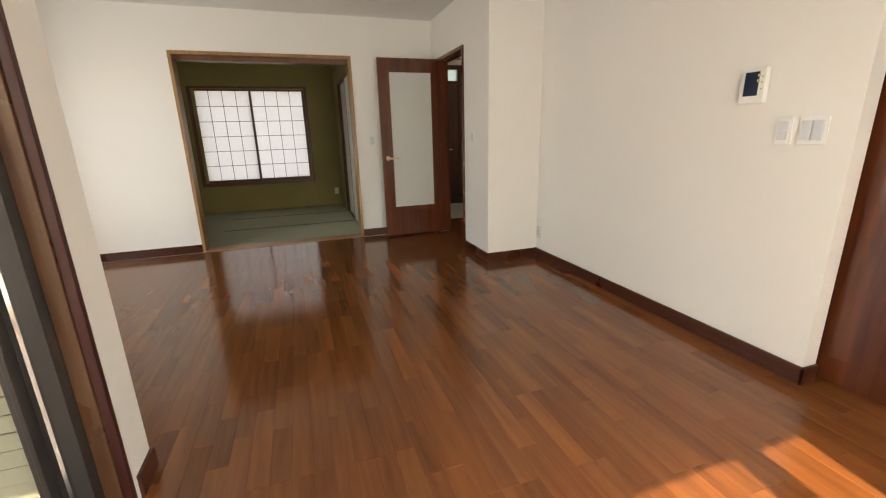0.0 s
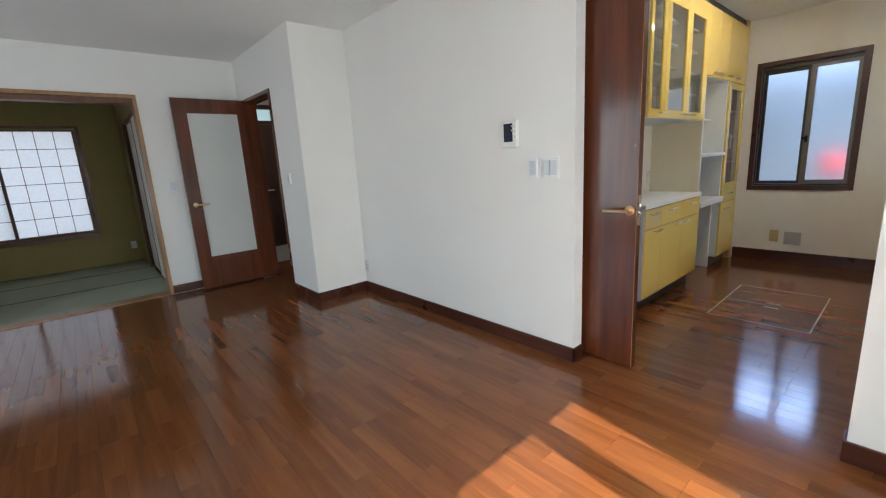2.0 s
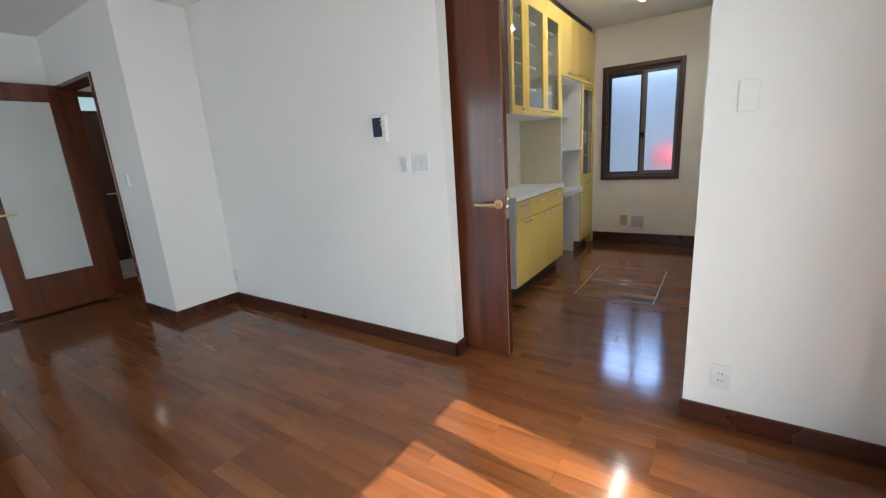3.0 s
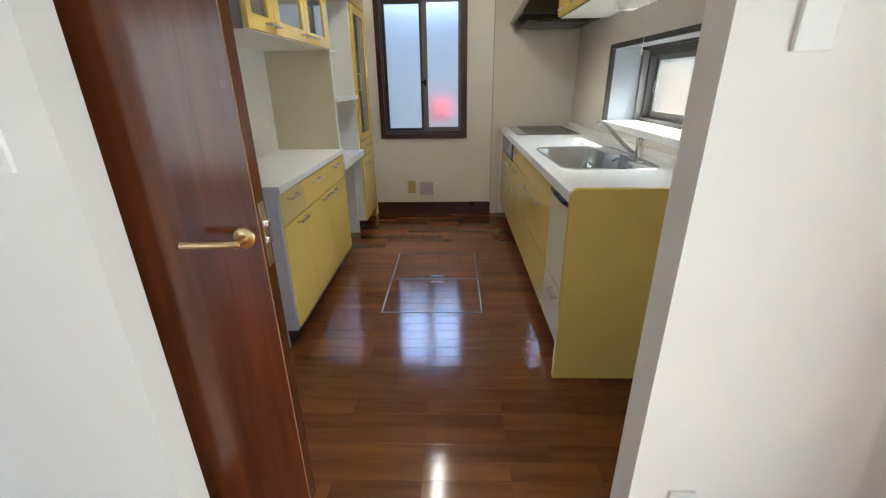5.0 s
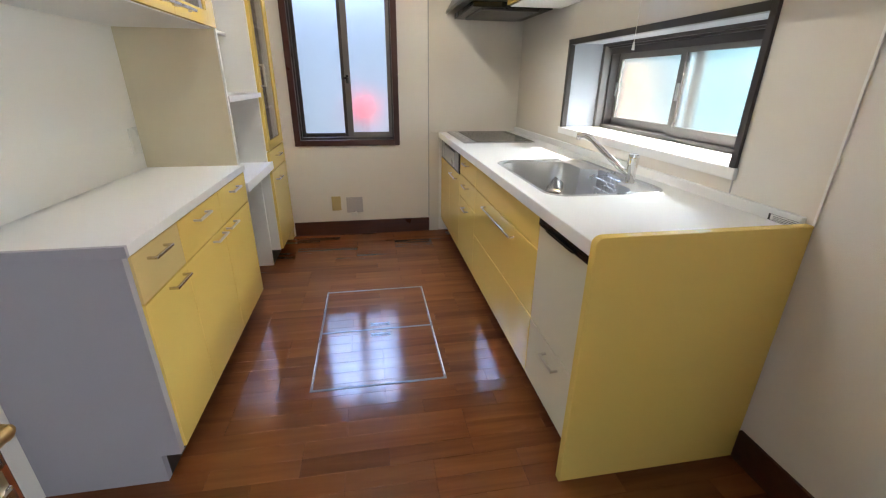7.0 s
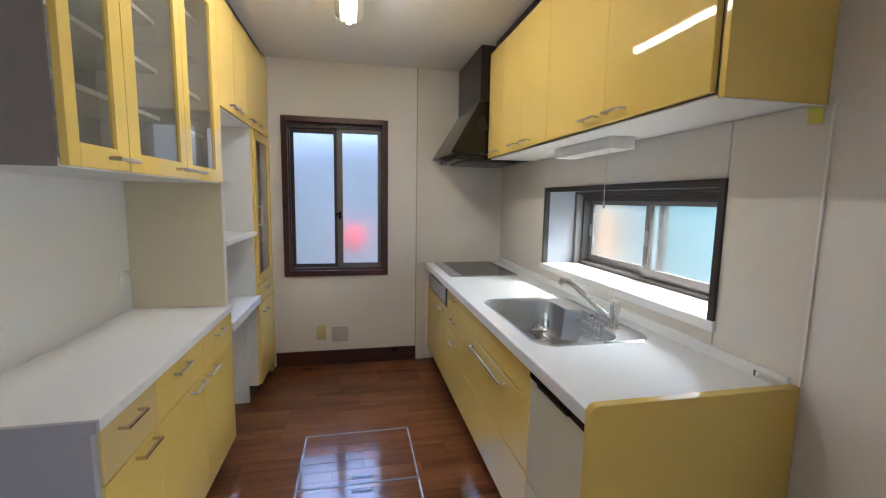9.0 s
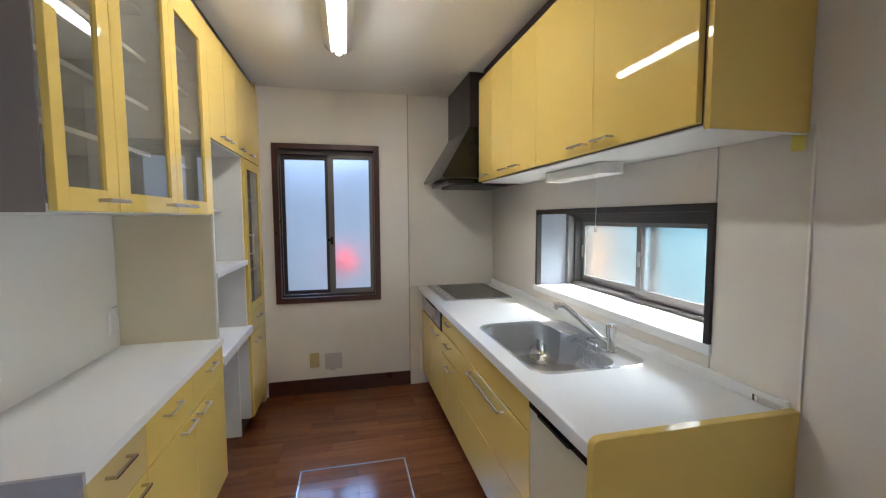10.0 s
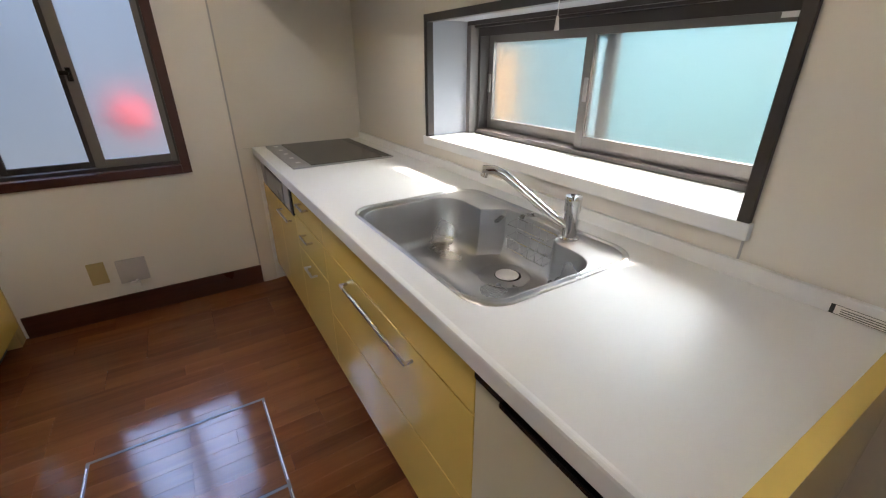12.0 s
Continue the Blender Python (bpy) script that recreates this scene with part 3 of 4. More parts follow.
part("window_frame", boxes([(0.2, 0.31, 4.0, 4.04, 0.2, 2.0), (0.2, 0.31, 5.76, 5.8, 0.2, 2.0), (0.2, 0.31, 4.04, 5.76, 1.96, 2.0), (0.2, 0.31, 4.04, 5.76, 0.2, 0.24)], 0.002), M_CASING, w)

count_from((-0.055, 0, 0.01))
w = thing("window_shoji", (2.08, 9.1, 0.47), "paper-screened sliding window in a dark timber frame", "window", "structure")
part("window_frame", boxes([(1.195, 1.25, 9.07, 9.16, 0.43, 1.985), (2.91, 2.955, 9.07, 9.16, 0.43, 1.985), (1.25, 2.91, 9.07, 9.16, 1.955, 1.985), (1.25, 2.91, 9.06, 9.16, 0.43, 0.49)], 0.003), M_TIMBER, w)
for x0, x1, yy in ((1.25, 2.10, 9.125), (2.06, 2.91, 9.155)):
    s = part("shoji_screen", boxes([(x0, x0 + 0.035, yy - 0.012, yy + 0.012, 0.49, 1.955), (x1 - 0.035, x1, yy - 0.012, yy + 0.012, 0.49, 1.955), (x0 + 0.035, x1 - 0.035, yy - 0.012, yy + 0.012, 0.49, 0.525), (x0 + 0.035, x1 - 0.035, yy - 0.012, yy + 0.012, 1.92, 1.955)], 0.001), M_TIMBER, w)
    grid = [(x0 + 0.035 + (x1 - x0 - 0.07) * i / 4 - 0.004, x0 + 0.035 + (x1 - x0 - 0.07) * i / 4 + 0.004, yy - 0.006, yy + 0.004, 0.525, 1.92) for i in range(1, 4)]
    grid += [(x0 + 0.035, x1 - 0.035, yy - 0.007, yy + 0.003, 0.525 + 1.395 * i / 6 - 0.004, 0.525 + 1.395 * i / 6 + 0.004) for i in range(1, 6)]
    part("lattice", boxes(grid), M_TIMBER, s)
    part("paper", boxes([(x0 + 0.03, x1 - 0.03, yy + 0.005, yy + 0.0055, 0.52, 1.925)]), M_SHOJI, s, "white translucent paper")

count_from(ROOM)


# ---- doors ----
def lever(parent, p, along, out, mat, length=0.125):
    """A lever handle on a round rose; along: the way the lever points."""
    p, a, o = Vector(p), Vector(along), Vector(out)
    part("rose", rod(bmesh.new(), [p, p + o * 0.008, p + o * 0.011], 0.026, 24, [0.026, 0.026, 0.022]), mat, parent, "", True)
    bm = bmesh.new()
    rod(bm, [p + o * 0.01, p + o * 0.05], 0.0095, 14)
    rod(bm, [p + o * 0.046 - a * 0.006, p + o * 0.05 + a * 0.02, p + o * 0.053 + a * length * 0.6, p + o * 0.053 + a * length], 0.009, 12, [0.009, 0.0105, 0.009, 0.008])
    part("lever", bm, mat, parent, "", True)


count_from((0.026, 0.011, 0))
d = thing("door_kitchen", (4.9, 2.5, 0.0), "dark mahogany panelled door, half slid open beside the kitchen opening", "door", "structure")
leaf = part("leaf", boxes([(4.8797, 4.9203, 2.274, 2.731, 0.129, 1.901)]), M_DOOR, d)
part("stile", boxes([(4.879, 4.921, 2.175, 2.275, 0.01, 2.012), (4.879, 4.921, 2.73, 2.84, 0.01, 2.012)], 0.001), M_DOOR, d)
part("rail", boxes([(4.879, 4.921, 2.275, 2.73, 0.01, 0.13), (4.879, 4.921, 2.275, 2.73, 1.90, 2.012)], 0.001), M_DOOR, d)
lever(d, (4.879, 2.215, 0.912), (0, 1, 0), (-1, 0, 0), M_BRASS, 0.125)
lever(d, (4.921, 2.215, 0.912), (0, 1, 0), (1, 0, 0), M_BRASS, 0.125)
part("latch_plate", boxes([(4.888, 4.912, 2.1725, 2.176, 0.832, 0.992)], 0.001), M_NICKEL, d)
part("latch_bolt", boxes([(4.894, 4.906, 2.160, 2.173, 0.932, 0.948)], 0.003), M_CHROME, d)
part("lock_bolt", boxes([(4.893, 4.907, 2.164, 2.173, 0.890, 0.908)], 0.003), M_CHROME, d)
for z in (0.845, 0.979):
    part("screw", rod(bmesh.new(), [(4.90, 2.173, z), (4.90, 2.1715, z)], 0.0045, 12), M_NICKEL, d)
# highlight on the door's arris, painted as a thin light strip
part("edge_highlight", boxes([(4.8775, 4.8795, 2.1765, 2.179, 0.012, 2.01)]), M_OAK, d, "light strip that paints the highlight along the arris")
part("door_frame", boxes([(4.872, 4.93, 1.285, 2.85, 2.02, 2.06)], 0.002), M_ALU_DARK, d, "dark top track")
count_from(ROOM)

count_from((-0.035, 0.065, 0.008))
d = thing("door_hall", (4.3, 6.15, 0.0), "mahogany door with a tall milky glass panel, standing open", "door", "structure")
part("stile", boxes([(3.60, 3.72, 6.13, 6.168, 0.01, 1.99), (4.215, 4.325, 6.13, 6.168, 0.01, 1.99)], 0.002), M_DOOR, d)
part("rail", boxes([(3.72, 4.215, 6.13, 6.168, 0.01, 0.345), (3.72, 4.215, 6.13, 6.168, 1.852, 1.99)], 0.002), M_DOOR, d)
part("pane", boxes([(3.715, 4.22, 6.145, 6.153, 0.34, 1.857)]), M_DOORGLASS, d, "milky white glass")
part("bead", boxes([(3.72, 3.728, 6.134, 6.164, 0.345, 1.852), (4.207, 4.215, 6.134, 6.164, 0.345, 1.852), (3.728, 4.207, 6.134, 6.164, 0.345, 0.353), (3.728, 4.207, 6.134, 6.164, 1.844, 1.852)]), M_DOOR, d)
lever(d, (3.665, 6.13, 0.92), (1, 0, 0), (0, -1, 0), M_BRASS, 0.12)
part("latch_plate", boxes([(3.598, 3.601, 6.14, 6.158, 0.85, 1.0)]), M_NICKEL, d)
part("door_frame", boxes([(4.272, 4.42, 5.315, 5.345, 0.0, 1.987), (4.272, 4.42, 6.145, 6.175, 0.0, 1.987), (4.272, 4.42, 5.345, 6.145, 1.955, 1.988)], 0.002), M_DOOR, d)

count_from(ROOM)
d = thing("door_entrance", (5.0, 8.83, -0.1), "dark brown front door with a lit transom pane", "door", "structure")
part("leaf", boxes([(4.5, 5.5, 8.80, 8.85, -0.1, 2.03)], 0.003), M_DARKDOOR, d)
part("door_frame", boxes([(4.37, 4.5, 8.78, 8.88, -0.1, 2.35), (5.5, 5.6, 8.78, 8.88, -0.1, 2.35), (4.5, 5.5, 8.78, 8.88, 2.03, 2.09), (4.5, 5.5, 8.78, 8.88, 2.28, 2.35)], 0.003), M_DARKDOOR, d)
p = part("transom_pane", boxes([(4.5, 5.5, 8.82, 8.825, 2.09, 2.28)]), M_TRANSOM, d)
p.visible_shadow = False
part("handle", rod(bmesh.new(), [(5.22, 8.76, 0.91), (5.36, 8.76, 0.91)], 0.013), M_CHROME, d, "", True)


# ---- tatami room ----
k = 0
for x0, x1, y0, y1 in ((1.02, 1.62, 6.57, 9.1), (1.62, 3.355, 6.57, 7.47), (1.62, 3.355, 7.47, 8.34), (1.62, 3.355, 8.34, 9.1)):
    t = thing("tatami_mat", ((x0 + x1) / 2, (y0 + y1) / 2, -0.04), "grey-green woven tatami mat with dark cloth borders", "tatami mat", "", "tatami mats")
    part("reed_face", boxes([(x0 + 0.001, x1 - 0.001, y0 + 0.001, y1 - 0.001, -0.04, 0.0)], 0.003), M_TATAMI, t)
    if x1 - x0 > y1 - y0:
        for yb in (y0, y1 - 0.012):
            part("border", boxes([(x0, x1, yb, yb + 0.012, -0.02, 0.0015)]), M_TATAMI_EDGE, t)

count_from((-0.075, 0, 0))
for i, (y0, y1, xx) in enumerate(((6.62, 7.50, 3.435), (7.44, 8.32, 3.463))):
    t = thing("sliding_paper_door", (xx, y0, 0.0), "sliding paper door with a slim brown timber edge", "sliding door", "", "sliding paper doors")
    part("panel", boxes([(xx - 0.007, xx + 0.007, y0 + 0.02, y1 - 0.02, 0.02, 1.93)]), M_FUSUMA, t)
    part("edge", boxes([(xx - 0.012, xx + 0.012, y0, y0 + 0.02, 0.0, 1.95), (xx - 0.012, xx + 0.012, y1 - 0.02, y1, 0.0, 1.95), (xx - 0.012, xx + 0.012, y0 + 0.02, y1 - 0.02, 0.0, 0.02), (xx - 0.012, xx + 0.012, y0 + 0.02, y1 - 0.02, 1.93, 1.95)], 0.001), M_TIMBER, t)
structure("trim_paper_doors", [(3.415, 3.50, 6.585, 6.62, 0.0, 1.97), (3.41, 3.50, 8.32, 8.355, 0.0, 1.97), (3.415, 3.50, 6.62, 8.32, 1.95, 1.985)], M_TIMBER, "brown timber frame of the sliding paper doors", "door frame", 0.002)

count_from(ROOM)


# ---- small wall fittings ----
def plate(name, label, category, centre, w, h, facing, mat=None, kind="outlet", n=2):
    """A wall plate with its sockets or rockers. facing: the way it looks, along x or y."""
    c, f = Vector(centre), Vector(facing)
    s = Vector((-f.y, f.x, 0))

    def rect(u0, u1, v0, v1, d0, d1):
        a, b = c + s * u0 + f * d0, c + s * u1 + f * d1
        return (min(a.x, b.x), max(a.x, b.x), min(a.y, b.y), max(a.y, b.y), c.z + v0, c.z + v1)
    t = thing(name, tuple(c), label, category)
    part("cover", boxes([rect(-w / 2, w / 2, -h / 2, h / 2, 0.0, 0.010)], 0.003), mat or M_PLASTIC, t)
    if kind == "outlet":
        part("face", boxes([rect(-0.017, 0.017, -h / 2 + 0.02, h / 2 - 0.02, 0.006, 0.0125)], 0.001), mat or M_PLASTIC, t)
        for v in ([0.016, -0.016] if n == 2 else [0]):
            part("slot", boxes([rect(-0.008, -0.005, v - 0.004, v + 0.004, 0.0122, 0.0132), rect(0.005, 0.008, v - 0.004, v + 0.004, 0.0122, 0.0132)]), M_INK, t)
    elif kind == "switch":
        cols = max(1, round(w / 0.055))
        for i in range(cols):
            u = (i - (cols - 1) / 2) * 0.045
            for j in range(2 if n == 2 else 1):
                v0, v1 = ((-h / 2 + 0.018, -0.001) if j == 0 else (0.001, h / 2 - 0.018)) if n == 2 else (-h / 2 + 0.018, h / 2 - 0.018)
                part("rocker", boxes([rect(u - 0.019, u + 0.019, v0, v1, 0.006, 0.0165)], 0.002), mat or M_PLATE, t)
    return t


WX = 4.77
t = thing("intercom", (WX, 2.937, 1.3), "white wall intercom with a small dark screen", "intercom")
part("case", boxes([(WX - 0.03, WX, 2.850, 2.965, 1.285, 1.448)], 0.006), M_PLASTIC, t)
for z in (1.345, 1.375, 1.40):
    part("key", boxes([(WX - 0.0315, WX - 0.029, 2.860, 2.867, z, z + 0.008)]), M_BEIGE, t)
part("screen", boxes([(WX - 0.0325, WX - 0.029, 2.878, 2.945, 1.32, 1.428)], 0.001), M_SCREEN, t)
part("button", boxes([(WX - 0.033, WX - 0.03, 2.873, 2.885, 1.405, 1.417), (WX - 0.033, WX - 0.03, 2.873, 2.885, 1.38, 1.392)]), M_BEIGE, t)
plate("light_switch", "white light switch with two rockers", "light switch", (WX, 2.746, 1.157), 0.07, 0.12, (-1, 0, 0), None, "switch", 2)
plate("light_switch", "white double light switch with wide rockers", "light switch", (WX, 2.626, 1.157), 0.11, 0.12, (-1, 0, 0), None, "switch", 1)
plate("outlet", "white socket low on the white wall near the corner", "socket", (WX, 4.775, 0.25), 0.07, 0.11, (-1, 0, 0))
plate("outlet", "white double socket low beside the kitchen opening", "socket", (4.75, 1.158, 0.232), 0.065, 0.105, (-1, 0, 0))
plate("blank_plate", "white blank cover plate beside the kitchen opening", "cover plate", (4.75, 1.156, 1.34), 0.062, 0.108, (-1, 0, 0), None, "blank")
plate("light_switch", "small white light switch beside the tatami opening", "light switch", (3.49, 6.39, 1.13), 0.07, 0.12, (0, -1, 0), None, "switch", 1)
plate("outlet", "white socket low on the green wall", "socket", (3.25, 9.1, 0.25), 0.07, 0.11, (0, -1, 0))
plate("light_switch", "small white light switch on the column beside the hall door", "light switch", (4.25, 5.16, 1.15), 0.05, 0.10, (-1, 0, 0), None, "switch", 1)
count_from(KITCHEN + Vector((0.03, 0, 0)))
plate("aerial_plate", "beige aerial plate low on the kitchen end wall", "cover plate", (8.0, 2.075, 0.275), 0.075, 0.12, (-1, 0, 0), M_BEIGE, "blank")
t = thing("gas_box", (8.0, 1.93, 0.17), "white gas tap box with a short outlet on the end wall", "gas tap")
part("cover", boxes([(7.983, 8.0, 1.858, 1.992, 0.195, 0.326)], 0.004), M_COVER, t)
part("recess", boxes([(7.9805, 7.9835, 1.880, 1.970, 0.214, 0.308)], 0.001), M_COVER, t)
part("tap", boxes([(7.945, 7.982, 1.906, 1.952, 0.172, 0.200), (7.950, 7.978, 1.912, 1.924, 0.200, 0.210)], 0.004), M_PLASTIC, t)
count_from(KITCHEN)
plate("blank_plate", "white blank plate above the white cupboard top", "cover plate", (6.735, 2.85, 0.967), 0.07, 0.12, (0, -1, 0), None, "blank")


# ---- kitchen: sink run ----
FY = 1.205


def front(parent, name, x0, x1, z0, z1, y, facing, mat, label=""):
    return part(name, boxes([(x0 + 0.0015, x1 - 0.0015, min(y, y + facing * 0.018), max(y, y + facing * 0.018), z0 + 0.0015, z1 - 0.0015)], 0.002), mat, parent, label)


def pull(parent, x0, x1, z, y, facing, out=0.025):
    handle(parent, (x0, y + facing * 0.017, z), (x1, y + facing * 0.017, z), (0, facing * out, 0), M_NICKEL, 0.0045)


def unit(name, x0, x1, label, category="kitchen cabinet", ztop=0.81):
    u = thing(name, ((x0 + x1) / 2, 0.86, 0.0), label, category, "", "sink run cabinets")
    # body coloured dark so the gaps between fronts read as shade
    part("body", boxes([(x0 + 0.001, x1 - 0.001, 0.56, 1.165, 0.10, ztop)]), M_GAP_SHADE, u)
    part("toe_kick", boxes([(x0 + 0.001, x1 - 0.001, 0.6, 1.10, 0.0, 0.10)]), M_LINER, u)
    return u


t = thing("end_panel", (5.475, 0.88, 0.0), "glossy yellow laminate end panel of the sink run", "cabinet panel")
def panel_piece(profile):
    """A piece of the end panel from its outline in y and z."""
    bm = bmesh.new()
    sides = [[bm.verts.new((x, y, z)) for y, z in profile] for x in (5.462, 5.488)]
    bm.faces.new(sides[0])
    bm.faces.new(sides[1][::-1])
    for i in range(len(profile)):
        j = (i + 1) % len(profile)
        bm.faces.new((sides[0][j], sides[0][i], sides[1][i], sides[1][j]))
    bmesh.ops.bevel(bm, geom=[e for e in bm.edges if abs(e.verts[0].co.x - e.verts[1].co.x) < 0.001], offset=0.0008, segments=1, affect="EDGES")
    return bm


def corner(grow):
    return [(1.187 + (0.022 + grow) * math.cos(radians(a)), 0.846 + (0.022 + grow) * math.sin(radians(a))) for a in range(0, 91, 15)]


part("board", panel_piece([(0.551, 0.0), (1.209, 0.0)] + corner(0) + [(0.551, 0.868)]), M_YELLOW, t)
part("edge_strip", panel_piece([(1.2095, 0.0), (1.2112, 0.0)] + corner(0.0022) + [(0.551, 0.8702), (0.551, 0.8685)] + corner(0.0005)[::-1]), M_YELLOW, t, "yellow edging strip")
Y1 = 1.167
u = unit("dishwasher", 5.49, 5.885, "built-in dishwasher with an off-white front and black control strip", "dishwasher")
part("control_strip", boxes([(5.493, 5.882, 1.15, 1.19, 0.765, 0.808)], 0.003), M_BLACK, u)
part("grip", boxes([(5.60, 5.80, 1.188, 1.2, 0.768, 0.778)], 0.003), M_BLACK, u)
front(u, "door", 5.49, 5.885, 0.375, 0.762, Y1, 1, M_DWHITE, "off-white laminate door")
front(u, "drawer", 5.49, 5.885, 0.115, 0.372, Y1, 1, M_DWHITE, "off-white laminate drawer")
pull(u, 5.62, 5.72, 0.325, Y1, 1)
u = unit("drawer_cabinet", 5.885, 6.835, "wide glossy yellow drawer cabinet under the sink", "kitchen cabinet", 0.65)
part("fascia", boxes([(5.8865, 6.8335, 1.167, 1.185, 0.668, 0.806)], 0.002), M_YELLOW, u)
front(u, "drawer", 5.885, 6.835, 0.385, 0.665, Y1, 1, M_YELLOW)
pull(u, 6.14, 6.60, 0.622, Y1, 1, 0.024)
front(u, "drawer", 5.885, 6.835, 0.115, 0.382, Y1, 1, M_YELLOW)
u = unit("drawer_cabinet", 6.835, 7.265, "narrow glossy yellow cabinet with three drawers")
for z0, z1 in ((0.67, 0.806), (0.52, 0.667), (0.115, 0.517)):
    front(u, "drawer", 6.835, 7.265, z0, z1, Y1, 1, M_YELLOW)
    pull(u, 7.0, 7.1, z1 - 0.045, Y1, 1)
u = unit("hob_cabinet", 7.265, 8.02, "glossy yellow cabinet under the hob with a built-in grill")
part("grill_front", boxes([(7.28, 7.975, 1.165, 1.188, 0.655, 0.806)], 0.003), M_BLACK, u)
part("grill_door", boxes([(7.42, 7.80, 1.188, 1.196, 0.675, 0.775)], 0.003), M_STEEL, u)
for x in (7.30, 7.83):
    part("grill_knob_panel", boxes([(x, x + 0.11, 1.188, 1.193, 0.67, 0.79)], 0.003), M_ALU_GREY, u)
front(u, "door", 7.265, 7.63, 0.115, 0.65, Y1, 1, M_YELLOW)
front(u, "door", 7.63, 8.02, 0.115, 0.65, Y1, 1, M_YELLOW)
pull(u, 7.35, 7.55, 0.61, Y1, 1)


def loop(x0, x1, y0, y1, r, n=10, side=12):
    """A rounded rectangle as points, anticlockwise, with points along its sides."""
    pts = []
    mids = ((x1 - r, y1 - r, 0, -1, 0, x1 - x0 - 2 * r), (x0 + r, y1 - r, 90, 0, -1, y1 - y0 - 2 * r), (x0 + r, y0 + r, 180, 1, 0, x1 - x0 - 2 * r), (x1 - r, y0 + r, 270, 0, 1, y1 - y0 - 2 * r))
    for cx, cy, a0, ux, uy, run in mids:
        pts += [(cx + r * math.cos(radians(a0 + 90 * i / n)), cy + r * math.sin(radians(a0 + 90 * i / n))) for i in range(n + 1)]
        x, y = pts[-1]
        pts += [(x + ux * run * k / side, y + uy * run * k / side) for k in range(1, side)]
    return pts


def ring(bm, outer, zo, inner, zi):
    vo = [bm.verts.new((x, y, zo)) for x, y in outer]
    vi = [bm.verts.new((x, y, zi)) for x, y in inner]
    for i in range(len(vo)):
        j = (i + 1) % len(vo)
        bm.faces.new((vo[i], vo[j], vi[j], vi[i]))


RIM_IN = (5.945, 6.666, 0.645, 1.127)
wt = thing("worktop", (6.74, 0.87, 0.81), "white solid worktop over the sink run", "worktop")
bm = bmesh.new()
hole = loop(*RIM_IN, 0.08)
cut_outer = loop(5.93, 6.70, 0.60, 1.15, 0.0001)
for z in (0.85, 0.812):
    ring(bm, cut_outer, z, hole, z)
ring(bm, hole, 0.85, hole, 0.812)
part("slab_cutout", bm, M_TOP, wt)
for r in ((5.488, 5.93, 0.56, FY), (6.70, 8.022, 0.56, FY), (5.93, 6.70, 0.56, 0.6), (5.93, 6.70, 1.15, FY)):
    part("slab", boxes([(*r, 0.812, 0.85)]), M_TOP, wt)
part("front_edge", boxes([(5.488, 8.022, FY - 0.01, FY + 0.006, 0.808, 0.8515)], 0.006), M_TOP, wt)
part("upstand", boxes([(5.49, 8.02, 0.5495, 0.566, 0.849, 0.888)], 0.004), M_TOP, wt)

sk = thing("sink", (6.3, 0.88, 0.66), "wide brushed steel sink set into the white worktop", "sink")


def bowl_loop(inset, r):
    """The bowl's outline: it bulges towards the wall beside the tap."""
    pts = loop(5.962 + inset, 6.640 - inset, 0.752 + inset, 1.121 - inset, r, 14, 24)
    out = []
    for x, y in pts:
        a, b = min(max((x - 6.12) / 0.05, 0), 1), min(max((6.445 - x) / 0.045, 0), 1)
        dip = 0.078 * a * a * (3 - 2 * a) * b * b * (3 - 2 * b)
        out.append((x, y - dip * min(max((0.90 - y) / 0.12, 0), 1)))
    return out


bm = bmesh.new()
bowl = bowl_loop(0, 0.085)
prev, pz = loop(5.934, 6.676, 0.636, 1.134, 0.085, 14, 24), 0.8503
for inset, z in ((0.003, 0.8535), (0.007, 0.8545), (0.011, 0.8525), (0.013, 0.8480)):
    cur = loop(5.934 + inset, 6.676 - inset, 0.636 + inset, 1.134 - min(inset, 0.009), 0.085 - inset * 0.5, 14, 24)
    ring(bm, prev, pz, cur, z)
    prev, pz = cur, z
ring(bm, prev, pz, bowl, 0.8465)
bmesh.ops.remove_doubles(bm, verts=bm.verts, dist=0.0002)
part("rim", bm, M_STEEL, sk, "", True)
bm = bmesh.new()
prev, pz = bowl, 0.8465
for dx, z in ((0.0015, 0.8475), (0.004, 0.846), (0.0055, 0.840), (0.011, 0.76), (0.018, 0.712), (0.023, 0.699), (0.032, 0.690), (0.045, 0.687)):
    cur = bowl_loop(dx, max(0.085 - dx * 0.4, 0.02))
    ring(bm, prev, pz, cur, z)
    prev, pz = cur, z
vs = [bm.verts.new((x, y, pz)) for x, y in prev]
bm.faces.new(vs)
bmesh.ops.remove_doubles(bm, verts=bm.verts, dist=0.0004)
part("bowl", bm, M_STEEL, sk, "", True)
part("drain_ring", rod(bmesh.new(), [(6.275, 0.79, 0.686), (6.275, 0.79, 0.6885), (6.275, 0.79, 0.6895)], 0.08, 40, [0.080, 0.080, 0.077]), M_STEEL, sk, "", True)
part("drain_gap", rod(bmesh.new(), [(6.266, 0.782, 0.689), (6.266, 0.782, 0.690)], 0.041, 32), M_BLACK, sk, "dark gap round the drain cover", True)
part("drain_cover", rod(bmesh.new(), [(6.268, 0.784, 0.689), (6.268, 0.784, 0.6925), (6.268, 0.784, 0.6935)], 0.036, 32, [0.036, 0.036, 0.034]), M_PLASTIC, sk, "white drain cover", True)

rk = thing("wire_rack", (6.22, 0.76, 0.72), "small wire sponge rack hung inside the steel sink", "rack")
